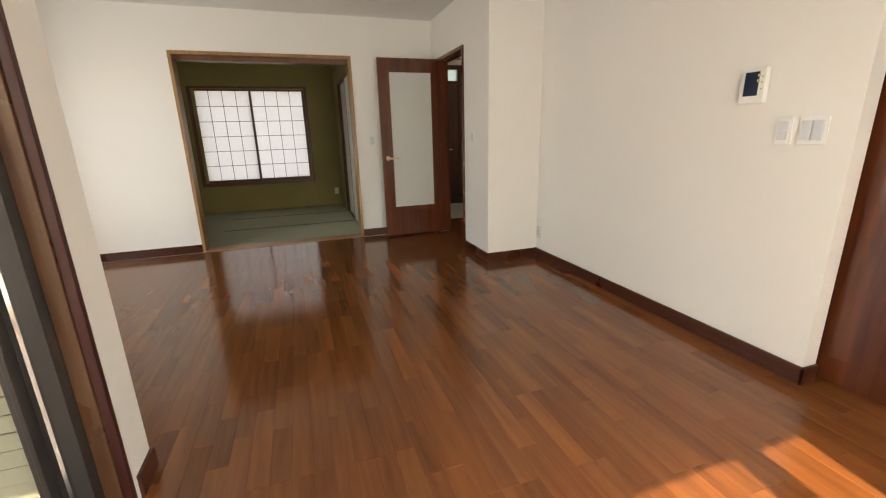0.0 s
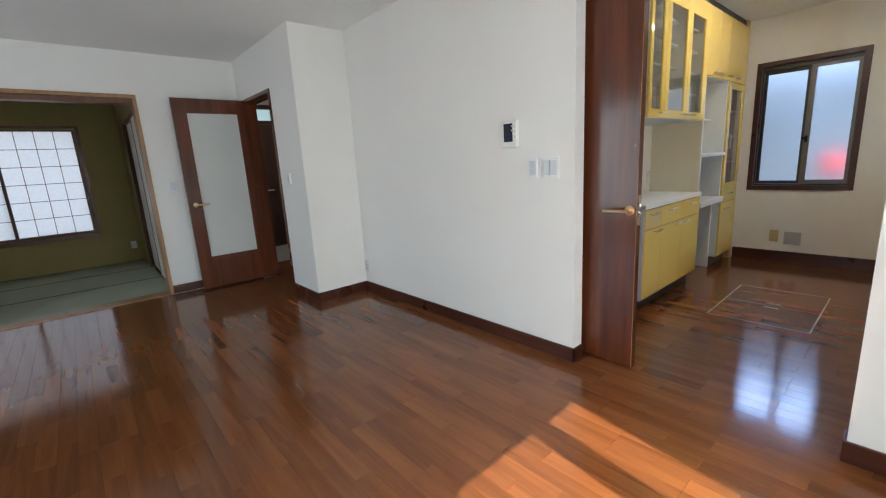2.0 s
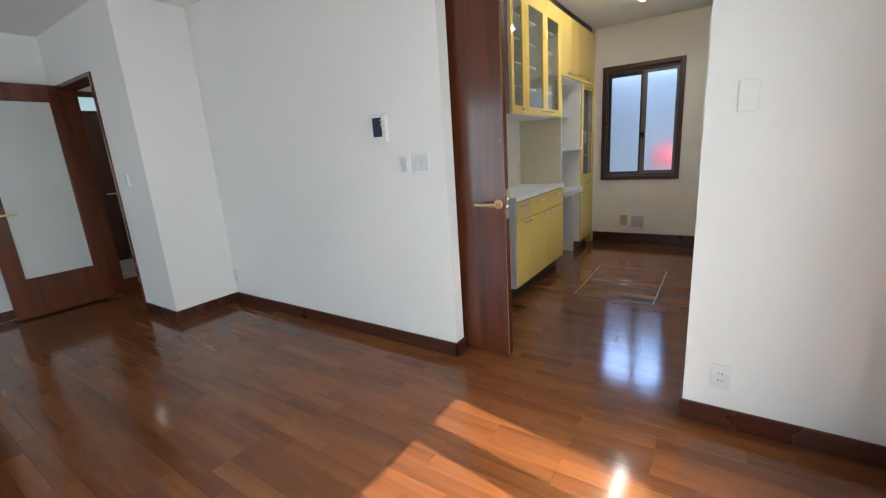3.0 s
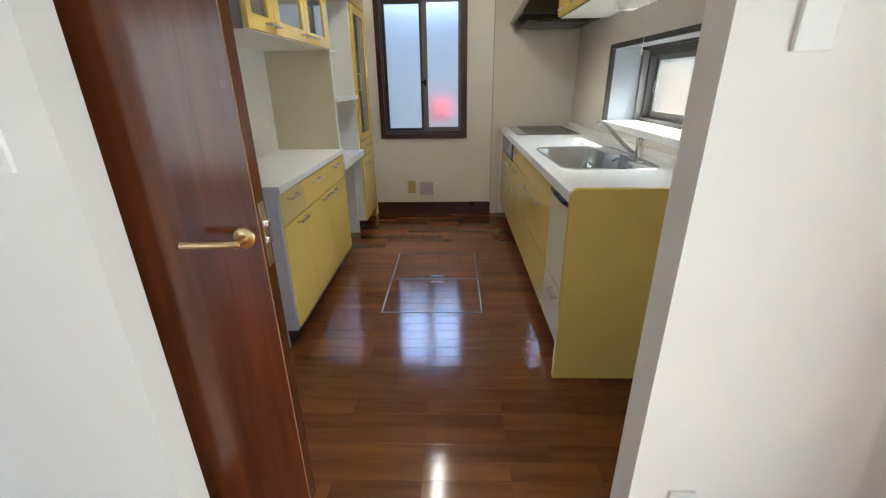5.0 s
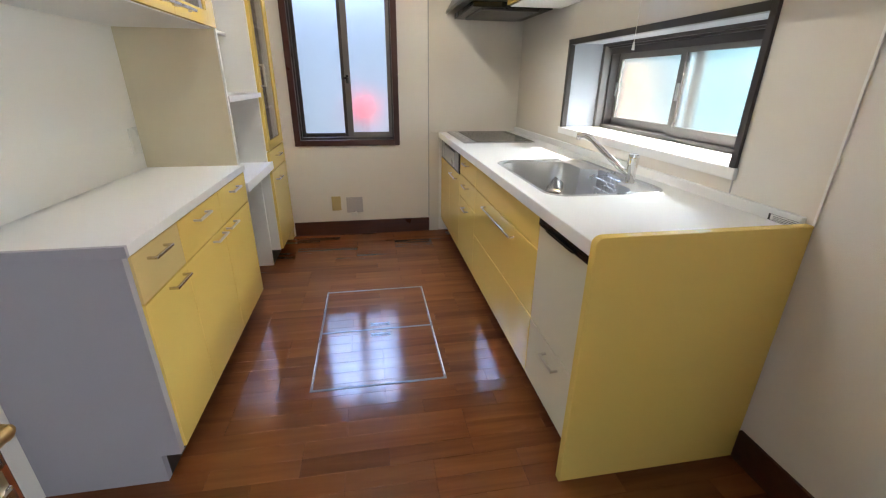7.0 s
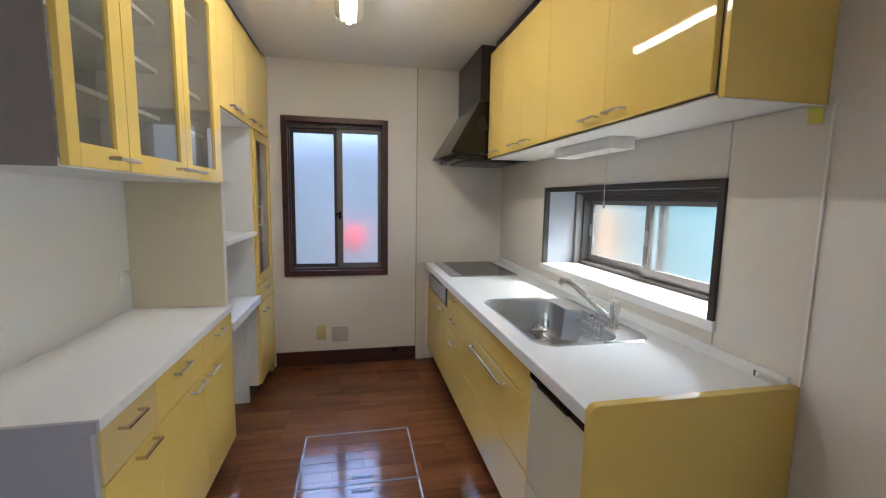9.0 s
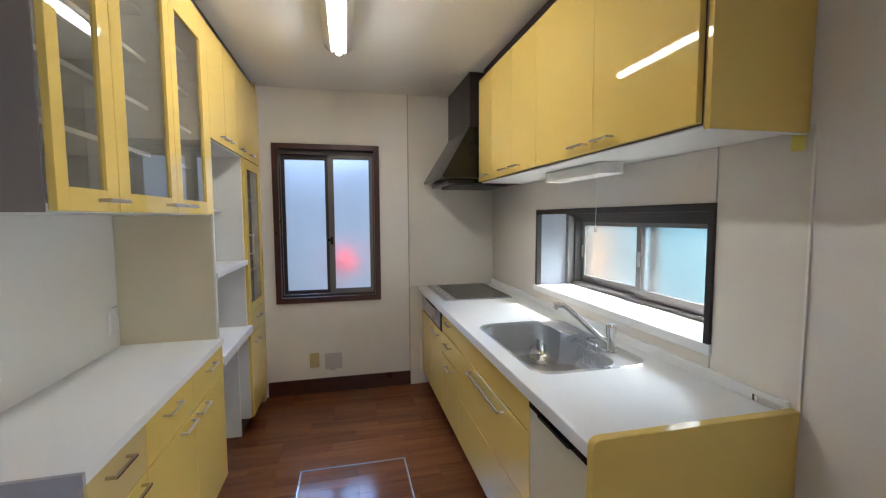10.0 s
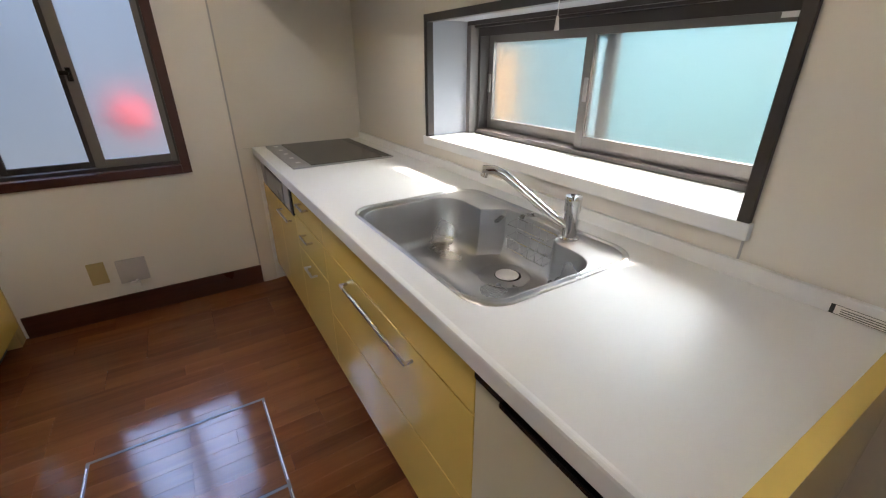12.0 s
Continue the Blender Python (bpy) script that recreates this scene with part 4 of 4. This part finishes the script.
for z in (0.835, 0.79, 0.755):
    part("wire", rod(bmesh.new(), [(6.17, 0.69, z), (6.34, 0.69, z), (6.34, 0.735, z - 0.008), (6.17, 0.735, z - 0.008), (6.17, 0.69, z)], 0.0013, 6), M_CHROME, rk, "", True)
for i in range(6):
    x = 6.175 + 0.032 * i
    part("wire", rod(bmesh.new(), [(x, 0.690, 0.846), (x, 0.692, 0.755), (x, 0.735, 0.745), (x, 0.735, 0.79)], 0.0012, 6), M_CHROME, rk, "", True)

tp = thing("tap", (6.12, 0.70, 0.845), "chrome mixer tap with a long swivel spout", "tap")
part("body", rod(bmesh.new(), [(6.12, 0.70, 0.845), (6.12, 0.70, 0.852), (6.12, 0.70, 0.853), (6.12, 0.70, 0.925), (6.12, 0.70, 0.926), (6.12, 0.70, 0.945)], 0.02, 24, [0.027, 0.027, 0.0195, 0.0195, 0.022, 0.022]), M_CHROME, tp, "", True)
part("lever", rod(bmesh.new(), [(6.12, 0.70, 0.945), (6.12, 0.70, 0.96), (6.12, 0.70, 0.968), (6.12, 0.70, 0.969)], 0.02, 24, [0.022, 0.023, 0.0215, 0.015]), M_CHROME, tp, "", True)
part("spout", rod(bmesh.new(), [(6.125, 0.71, 0.885), (6.15, 0.735, 0.905), (6.22, 0.805, 0.985), (6.25, 0.835, 1.018), (6.266, 0.852, 1.028), (6.29, 0.874, 1.026)], 0.011, 14, [0.012, 0.012, 0.0115, 0.0115, 0.012, 0.012]), M_CHROME, tp, "", True)
part("nozzle", rod(bmesh.new(), [(6.284, 0.868, 1.027), (6.288, 0.872, 1.008)], 0.0105, 14), M_CHROME, tp, "", True)

hb = thing("hob", (7.68, 0.89, 0.85), "flat glass-topped cooking hob in the white worktop", "hob")
part("rim", boxes([(7.34, 7.985, 0.645, 1.145, 0.8485, 0.857)], 0.003), M_ALU_GREY, hb)
part("glass_top", boxes([(7.352, 7.973, 0.70, 1.06, 0.8565, 0.8595)], 0.001), M_GLASSTOP, hb)
part("control_band", boxes([(7.352, 7.973, 1.064, 1.135, 0.8565, 0.859)], 0.001), M_ALU_GREY, hb)
for i in range(5):
    part("key", boxes([(7.42 + 0.12 * i, 7.45 + 0.12 * i, 1.09, 1.11, 0.859, 0.8596)]), M_WHITE, hb)
part("vent", boxes([(7.352, 7.973, 0.655, 0.694, 0.8565, 0.8588)], 0.001), M_BLACK, hb)

lb = thing("notice_label", (5.55, 0.566, 0.85), "white printed notice label on the worktop upstand", "label")
part("sheet", boxes([(5.492, 5.592, 0.5662, 0.5668, 0.8515, 0.872)]), M_PLASTIC, lb)
part("print", boxes([(5.584, 5.591, 0.5668, 0.567, 0.852, 0.8715), (5.493, 5.584, 0.5668, 0.567, 0.8705, 0.8715), (5.493, 5.584, 0.5668, 0.567, 0.852, 0.853)] + [(5.50, 5.575, 0.5668, 0.567, 0.8555 + 0.0045 * i, 0.857 + 0.0045 * i) for i in range(3)]), M_INK, lb)
solid("yellow_tape", boxes([(5.485, 5.525, 0.5555, 0.5562, 1.61, 1.66)]), M_YTAPE, "short strip of yellow tape on the wall", "tape")

# ---- wall cupboards over the sink ----
U0, U1, UB, UT = 5.508, 7.29, 1.68, 2.355
t = thing("end_panel", (5.472, 0.72, 1.66), "glossy yellow side panel of the wall cupboards", "cabinet panel")
part("board", boxes([(5.480, 5.500, 0.551, 0.884, 1.655, UT)], 0.003), M_YELLOW, t)
part("edge_strip", boxes([(5.4805, 5.4995, 0.551, 0.884, 1.652, 1.6548)], 0.001), M_WHITE, t, "pale lower edge")
cups = ((5.508, 6.46, (5.985,)), (6.46, 7.087, (6.77,)), (7.087, 7.345, ()))
for x0, x1, mid in cups:
    u = thing("wall_cupboard", ((x0 + x1) / 2, 0.72, UB), "glossy yellow wall cupboard, closed" if mid else "narrow glossy yellow wall cupboard, closed", "kitchen cabinet", "", "wall cupboards over the sink")
    part("body", boxes([(x0 + 0.001, x1 - 0.001, 0.551, 0.876, 1.664, UT)], 0.001), M_WHITE, u, "white laminated box")
    # added strip: shade of the door gaps, painted dark
    part("front_edge", boxes([(x0 + 0.001, x1 - 0.001, 0.8765, 0.879, 1.668, UT)]), M_GAP_SHADE, u, "dark strip that paints the shade in the door gaps")
    ed = (x0, *mid, x1)
    for a, b in zip(ed, ed[1:]):
        part("door", boxes([(a + 0.0015, b - 0.0015, 0.88, 0.90, 1.672, UT - 0.002)], 0.003), M_YELLOW, u)
    if mid:
        for s in (-1, 1):
            pull(u, mid[0] + s * 0.03, mid[0] + s * 0.13, 1.703, 0.883, 1, 0.026)
    else:
        pull(u, 7.14, 7.24, 1.703, 0.883, 1, 0.026)
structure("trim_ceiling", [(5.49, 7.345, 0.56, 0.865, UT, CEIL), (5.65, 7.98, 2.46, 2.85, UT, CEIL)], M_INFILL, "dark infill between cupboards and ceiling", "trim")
u = thing("under_light", (6.4, 0.7, 1.6), "slim white under-cupboard lamp, switched off, with a pull cord", "lamp")
part("case", boxes([(6.16, 6.66, 0.63, 0.745, 1.612, 1.664)], 0.008), M_PLASTIC, u)
part("cord", rod(bmesh.new(), [(6.22, 0.72, 1.615), (6.221, 0.721, 1.39)], 0.0012, 6), M_WHITE, u)
part("bead", rod(bmesh.new(), [(6.221, 0.721, 1.39), (6.221, 0.721, 1.36)], 0.005, 8, [0.003, 0.006]), M_PLASTIC, u, "", True)

# ---- extractor hood ----
hd = thing("extractor_hood", (7.64, 0.85, 1.65), "black enamelled extractor hood", "extractor hood")
bm = bmesh.new()
lo = [(7.36, 0.551), (7.36, 1.15), (8.03, 1.16), (8.03, 0.551)]
hi = [(7.40, 0.551), (7.40, 0.95), (8.03, 0.95), (8.03, 0.551)]
rows3 = [(lo, 1.70), (lo, 1.72), (hi, 2.06)]
vv = [[bm.verts.new((x, y, z)) for x, y in q] for q, z in rows3]
for a, b in zip(vv, vv[1:]):
    for i in range(4):
        bm.faces.new((a[i], a[(i + 1) % 4], b[(i + 1) % 4], b[i]))
bm.faces.new(vv[-1])
part("canopy", bm, M_BLACK, hd)
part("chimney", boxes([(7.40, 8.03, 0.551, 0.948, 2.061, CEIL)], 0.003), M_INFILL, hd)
part("inner_plate", boxes([(7.40, 7.99, 0.58, 1.10, 1.665, 1.70)], 0.002), M_BLACK, hd)
part("filter", boxes([(7.45, 7.93, 0.65, 1.03, 1.655, 1.665)], 0.002), M_ALU_DARK, hd)
part("control_label", boxes([(7.86, 7.92, 1.1, 1.103, 1.672, 1.696)]), M_ALU_GREY, hd)

# ---- kitchen: cupboard side ----
LY = 2.43


def lfront(parent, name, x0, x1, z0, z1, mat=None, label=""):
    return part(name, boxes([(x0 + 0.0015, x1 - 0.0015, LY - 0.008, LY + 0.01, z0 + 0.0015, z1 - 0.0015)], 0.002), mat or M_YELLOW, parent, label)


def lpull(parent, x0, x1, z):
    handle(parent, (x0, LY - 0.007, z), (x1, LY - 0.007, z), (0, -0.026, 0), M_NICKEL, 0.0045)


u = thing("base_cupboard", (6.27, 2.64, 0.0), "yellow laminate base cupboard with three drawers and white top", "kitchen cabinet")
# dark body colour stands in for shade between drawers and doors
part("body", boxes([(5.70, 6.82, 2.44, 2.85, 0.11, 0.80)]), M_GAP_SHADE, u)
part("toe_kick", boxes([(5.70, 6.82, 2.49, 2.85, 0.0, 0.11)]), M_LINER, u)
part("side_panel", boxes([(5.675, 5.70, 2.49, 2.849, 0.0, 0.80), (5.675, 5.70, 2.43, 2.49, 0.11, 0.80)]), M_GREY, u, "grey laminated side panel")
for i, (x0, x1) in enumerate(((5.70, 5.997), (5.997, 6.41), (6.41, 6.825))):
    lfront(u, "drawer", x0, x1, 0.645, 0.795, M_YELLOW_MATT if i == 0 else None, "matt cream drawer front" if i == 0 else "")
    lfront(u, "door", x0, x1, 0.115, 0.642)
for x0, x1, z in ((5.776, 5.880, 0.758), (6.128, 6.240, 0.758), (6.556, 6.664, 0.758), (5.850, 5.955, 0.622), (6.262, 6.375, 0.622), (6.430, 6.540, 0.622)):
    lpull(u, x0, x1, z)
u = thing("cupboard_top", (6.27, 2.64, 0.80), "white worktop with a grey end on the yellow base cupboard", "worktop")
part("slab", boxes([(5.681, 6.825, 2.412, 2.85, 0.802, 0.835)], 0.004), M_TOP, u)
part("end_cap", boxes([(5.668, 5.681, 2.412, 2.85, 0.802, 0.835)], 0.002), M_GREY, u, "grey end edge")

u = thing("display_cupboard", (6.21, 2.64, 1.445), "yellow wall cupboard with three glazed doors and white shelves", "kitchen cabinet")
part("side_panel", boxes([(5.659, 5.664, 2.44, 2.85, 1.445, UT)], 0.001), M_GREY_BROWN, u, "grey-brown laminated side panel")
part("body", boxes([(5.664, 6.77, 2.44, 2.85, 1.445, 1.465), (5.664, 6.77, 2.44, 2.85, UT - 0.02, UT), (5.664, 6.77, 2.835, 2.85, 1.465, UT - 0.02), (6.77, 6.79, 2.44, 2.85, 1.445, UT), (6.335, 6.35, 2.45, 2.835, 1.465, UT - 0.02)]), M_WHITE, u)
for i in range(4):
    z = 1.655 + 0.168 * i
    part("shelf", boxes([(5.665, 6.334, 2.50, 2.835, z, z + 0.015), (6.351, 6.769, 2.50, 2.835, z, z + 0.015)], 0.001), M_WHITE, u)
for x0, x1, g0, g1 in ((5.667, 5.932, 5.712, 5.872), (5.932, 6.350, 5.997, 6.298), (6.350, 6.785, 6.405, 6.690)):
    d = part("door", boxes([(x0 + 0.0015, g0, LY - 0.01, LY + 0.008, 1.448, UT - 0.004), (g1, x1 - 0.0015, LY - 0.01, LY + 0.008, 1.448, UT - 0.004), (g0, g1, LY - 0.01, LY + 0.008, 1.448, 1.505), (g0, g1, LY - 0.01, LY + 0.008, 2.225, UT - 0.004)], 0.002), M_YELLOW, u)
    p = part("pane", boxes([(g0 - 0.003, g1 + 0.003, LY - 0.002, LY + 0.002, 1.502, 2.228)]), M_CUPGLASS, d, "slightly tinted glass")
    p.visible_shadow = False
for x0, x1 in ((5.83, 5.925), (6.245, 6.335), (6.355, 6.48)):
    handle(u, (x0, LY - 0.009, 1.478), (x1, LY - 0.009, 1.478), (0, -0.026, 0), M_NICKEL)

u = thing("open_shelf_unit", (7.12, 2.64, 0.0), "white open shelf unit with cream side and low desk top", "shelf unit")
part("side_panel", boxes([(6.79, 6.808, 2.435, 2.85, 0.835, 1.81)], 0.001), M_CREAM, u, "tan cream side panel")
part("edge_strip", boxes([(6.789, 6.809, 2.428, 2.435, 0.835, 1.81)]), M_WHITE, u)
part("side_panel", boxes([(7.432, 7.45, 2.44, 2.85, 0.70, 1.81), (7.432, 7.45, 2.50, 2.85, 0.0, 0.70)], 0.001), M_WHITE, u)
part("back", boxes([(6.808, 7.432, 2.84, 2.85, 0.0, 1.81)]), M_WHITE, u)
part("shelf", boxes([(6.80, 7.445, 2.42, 2.84, 1.135, 1.162)], 0.003), M_TOP, u)
part("shelf", boxes([(6.81, 7.431, 2.56, 2.84, 1.47, 1.485)], 0.001), M_TOP, u)
part("desk_top", boxes([(6.826, 7.47, 2.412, 2.84, 0.685, 0.735)], 0.004), M_TOP, u)
part("top_panel", boxes([(6.79, 7.45, 2.44, 2.85, 1.81, 1.825)]), M_WHITE, u)

for x0, x1, mids in ((6.79, 7.33, (7.06,)), (7.33, 7.95, ())):
    u = thing("wall_cupboard", ((x0 + x1) / 2, 2.64, 1.83), "yellow laminate wall cupboard, closed, over the open shelves" if mids else "yellow laminate wall cupboard, closed, over the tall cupboard", "kitchen cabinet")
    part("body", boxes([(x0 + 0.001, x1 - 0.001, 2.443, 2.85, 1.828, UT)]), M_WHITE, u)
    # added dark strip, painted shade between these doors
    part("front_edge", boxes([(x0 + 0.001, x1 - 0.001, 2.4405, 2.443, 1.828, UT)]), M_GAP_SHADE, u, "dark strip that paints the shade in the door gaps")
    ed = (x0, *mids, x1)
    for a, b in zip(ed, ed[1:]):
        lfront(u, "door", a, b, 1.815, UT - 0.003)
    if mids:
        lpull(u, 6.96, 7.04, 1.85)
        lpull(u, 7.08, 7.16, 1.85)
    else:
        lpull(u, 7.36, 7.44, 1.85)
        lpull(u, 7.60, 7.68, 1.85)

u = thing("tall_cupboard", (7.70, 2.64, 0.0), "tall narrow yellow cupboard with a glazed upper door", "kitchen cabinet")
part("body", boxes([(7.451, 7.468, 2.44, 2.85, 0.11, 1.826), (7.935, 7.95, 2.44, 2.85, 0.11, 1.826), (7.468, 7.935, 2.84, 2.85, 0.11, 1.826), (7.468, 7.935, 2.44, 2.84, 0.78, 0.80), (7.468, 7.935, 2.44, 2.84, 1.81, 1.826), (7.468, 7.935, 2.44, 2.84, 0.11, 0.13)]), M_WHITE, u)
part("toe_kick", boxes([(7.451, 7.99, 2.50, 2.85, 0.0, 0.11)]), M_LINER, u)
for z in (1.05, 1.3, 1.55):
    part("shelf", boxes([(7.468, 7.935, 2.47, 2.84, z, z + 0.015)]), M_WHITE, u)
d = part("door", boxes([(7.452, 7.52, LY - 0.008, LY + 0.01, 0.802, 1.81), (7.87, 7.95, LY - 0.008, LY + 0.01, 0.802, 1.81), (7.52, 7.87, LY - 0.008, LY + 0.01, 0.802, 0.86), (7.52, 7.87, LY - 0.008, LY + 0.01, 1.75, 1.81)], 0.002), M_YELLOW, u)
p = part("pane", boxes([(7.517, 7.873, LY - 0.001, LY + 0.003, 0.857, 1.753)]), M_CUPGLASS, d, "slightly tinted glass")
p.visible_shadow = False
handle(u, (7.49, LY - 0.007, 1.20), (7.49, LY - 0.007, 1.32), (0, -0.028, 0), M_NICKEL)
lfront(u, "drawer", 7.452, 7.95, 0.665, 0.798)
lpull(u, 7.62, 7.74, 0.75)
lfront(u, "door", 7.452, 7.95, 0.115, 0.662)
lpull(u, 7.54, 7.65, 0.60)
structure("trim_filler", [(7.951, 8.029, 2.445, 2.85, 0.0, CEIL)], M_YELLOW_MATT, "cream filler strip beside the tall cupboard", "trim")

# ---- ceiling lamp ----
u = thing("ceiling_lamp", (6.38, 1.82, 2.33), "lit fluorescent tube lamp on the kitchen ceiling", "ceiling light")
bm = bmesh.new()
rows = ((0.078, 2.429), (0.078, 2.415), (0.046, 2.379), (0.040, 2.379), (0.030, 2.402))
for (w0, z0), (w1, z1) in zip(rows, rows[1:]):
    ring(bm, loop(6.010 - w0, 7.085 + w0, 1.82 - w0, 1.82 + w0, 0.012, 4, 2), z0, loop(6.010 - w1, 7.085 + w1, 1.82 - w1, 1.82 + w1, 0.012, 4, 2), z1)
bm.faces.new([bm.verts.new((x, y, 2.400)) for x, y in loop(5.980, 7.115, 1.79, 1.85, 0.012, 4, 2)])
bmesh.ops.remove_doubles(bm, verts=bm.verts, dist=0.0002)
part("base", bm, M_PLASTIC, u, "white tapered reflector")
part("tube", rod(bmesh.new(), [(5.990, 1.82, 2.374), (7.105, 1.82, 2.374)], 0.015, 16), M_TUBE, u, "lit white tube", True)
part("end_socket", boxes([(5.974, 5.990, 1.803, 1.837, 2.362, 2.399), (7.105, 7.121, 1.803, 1.837, 2.362, 2.399)], 0.003), M_PLASTIC, u)

# ---- floor hatch ----
hx0, hx1, hy0, hy1, hm = 6.034, 6.946, 1.488, 2.084, 6.482
u = thing("floor_hatch", (6.49, 1.78, 0.0), "floor storage hatch edged with thin metal strips", "floor hatch")
HW = 0.011
part("frame", boxes([(hx0, hx1, hy0, hy0 + HW, -0.012, 0.0018), (hx0, hx1, hy1 - HW, hy1, -0.012, 0.0018), (hx0, hx0 + HW, hy0 + HW, hy1 - HW, -0.012, 0.0018), (hx1 - HW, hx1, hy0 + HW, hy1 - HW, -0.012, 0.0018), (hm - 0.005, hm + 0.005, hy0 + HW, hy1 - HW, -0.012, 0.0016)]), M_SASH, u, "bronze frame strip")
for yy in (hy0 + 0.004, hy1 - 0.004):
    for xa, xb in ((hx0 + 0.03, hm - 0.02), (hm + 0.02, hx1 - 0.03)):
        part("lip", boxes([(xa, xb, yy - 0.0018, yy + 0.0018, 0.0, 0.0034)], 0.0004), M_CHROME, u, "bright metal edge")
for x in (hx0 + 0.006, hm + 0.004):
    part("seam", boxes([(x, x + 0.004, hy0 + 0.006, hy1 - 0.006, -0.01, 0.0006)]), M_LINER, u)
for x in (hm - 0.05, hm + 0.05):
    part("grip", boxes([(x - 0.011, x + 0.011, 1.72, 1.82, 0.0, 0.0012)]), M_SUB, u)
    part("grip_ring", boxes([(x - 0.013, x - 0.011, 1.718, 1.822, 0.0, 0.002), (x + 0.011, x + 0.013, 1.718, 1.822, 0.0, 0.002), (x - 0.003, x + 0.003, 1.73, 1.81, 0.001, 0.004)]), M_ALU_GREY, u)


# ---- floor planks, last ----
PW = 0.0757
plank_mesh = {}
count_from(ROOM)


def plank(length):
    """The mesh for a plank of a length, shared by all planks of that length."""
    key = round(length, 3)
    if key not in plank_mesh:
        me = bpy.data.meshes.new("plank")
        w, h, t, c = PW / 2 - 0.0002, key / 2 - 0.0002, 0.013, 0.0005
        v = [(sx * w, sy * h, -t) for sx, sy in ((-1, -1), (1, -1), (1, 1), (-1, 1))] + [(sx * w, sy * h, -c) for sx, sy in ((-1, -1), (1, -1), (1, 1), (-1, 1))] + [(sx * (w - c), sy * (h - c), 0) for sx, sy in ((-1, -1), (1, -1), (1, 1), (-1, 1))]
        f = [(8, 9, 10, 11)] + [(i, (i + 1) % 4, 4 + (i + 1) % 4, 4 + i) for i in range(4)] + [(4 + i, 4 + (i + 1) % 4, 8 + (i + 1) % 4, 8 + i) for i in range(4)]
        me.from_pydata(v, [], f)
        me.materials.append(M_FLOOR)
        plank_mesh[key] = me
    return plank_mesh[key]


rng = random.Random(11)
planks = []
SIZES = (0.303, 0.303, 0.4545, 0.606)
areas = ((0.305, 0.305 + 22 * PW, 2.97, 6.36), (0.305 + 22 * PW, 0.305 + 59 * PW, 0.60, 6.36), (0.305 + 59 * PW, 0.305 + 103 * PW, 0.63, 2.93), (0.305 + 59 * PW, 5.6, 4.95, 6.93), (0.305 + 53 * PW, 0.305 + 59 * PW, 6.36, 6.93))
for ax0, ax1, ay0, ay1 in areas:
    x = ax0
    while x < ax1 - 0.06:
        y = ay0 - rng.choice((0, 0.1515, 0.303, 0.4545))
        while y < ay1:
            n = rng.choice(SIZES)
            a, b = max(y, ay0), min(y + n, ay1)
            if b - a > 0.02:
                planks.append((x + PW / 2, (a + b) / 2, b - a))
            y += n
        x += PW  # whole boards only; the last one runs under the skirting
planks.sort(key=lambda p: (p[0] - 4.6) ** 2 * 0.5 + (p[1] - 1.8) ** 2)
floor_ob = bpy.data.objects["floor"]
for x, y, n in planks[:300]:
    ob = new("plank", plank(n))
    ob.location = (x, y, 0)
    ob.parent = floor_ob
verts, faces = [], []
for x, y, n in planks[300:]:
    me = plank(n)
    k = len(verts)
    verts += [(v.co.x + x, v.co.y + y, v.co.z) for v in me.vertices]
    faces += [tuple(i + k for i in p.vertices) for p in me.polygons]
me = bpy.data.meshes.new("far_planks")
me.from_pydata(verts, [], faces)
me.materials.append(M_FLOOR)
far = new("far_planks", me)
far.parent = floor_ob
far["kind"] = "stuff"
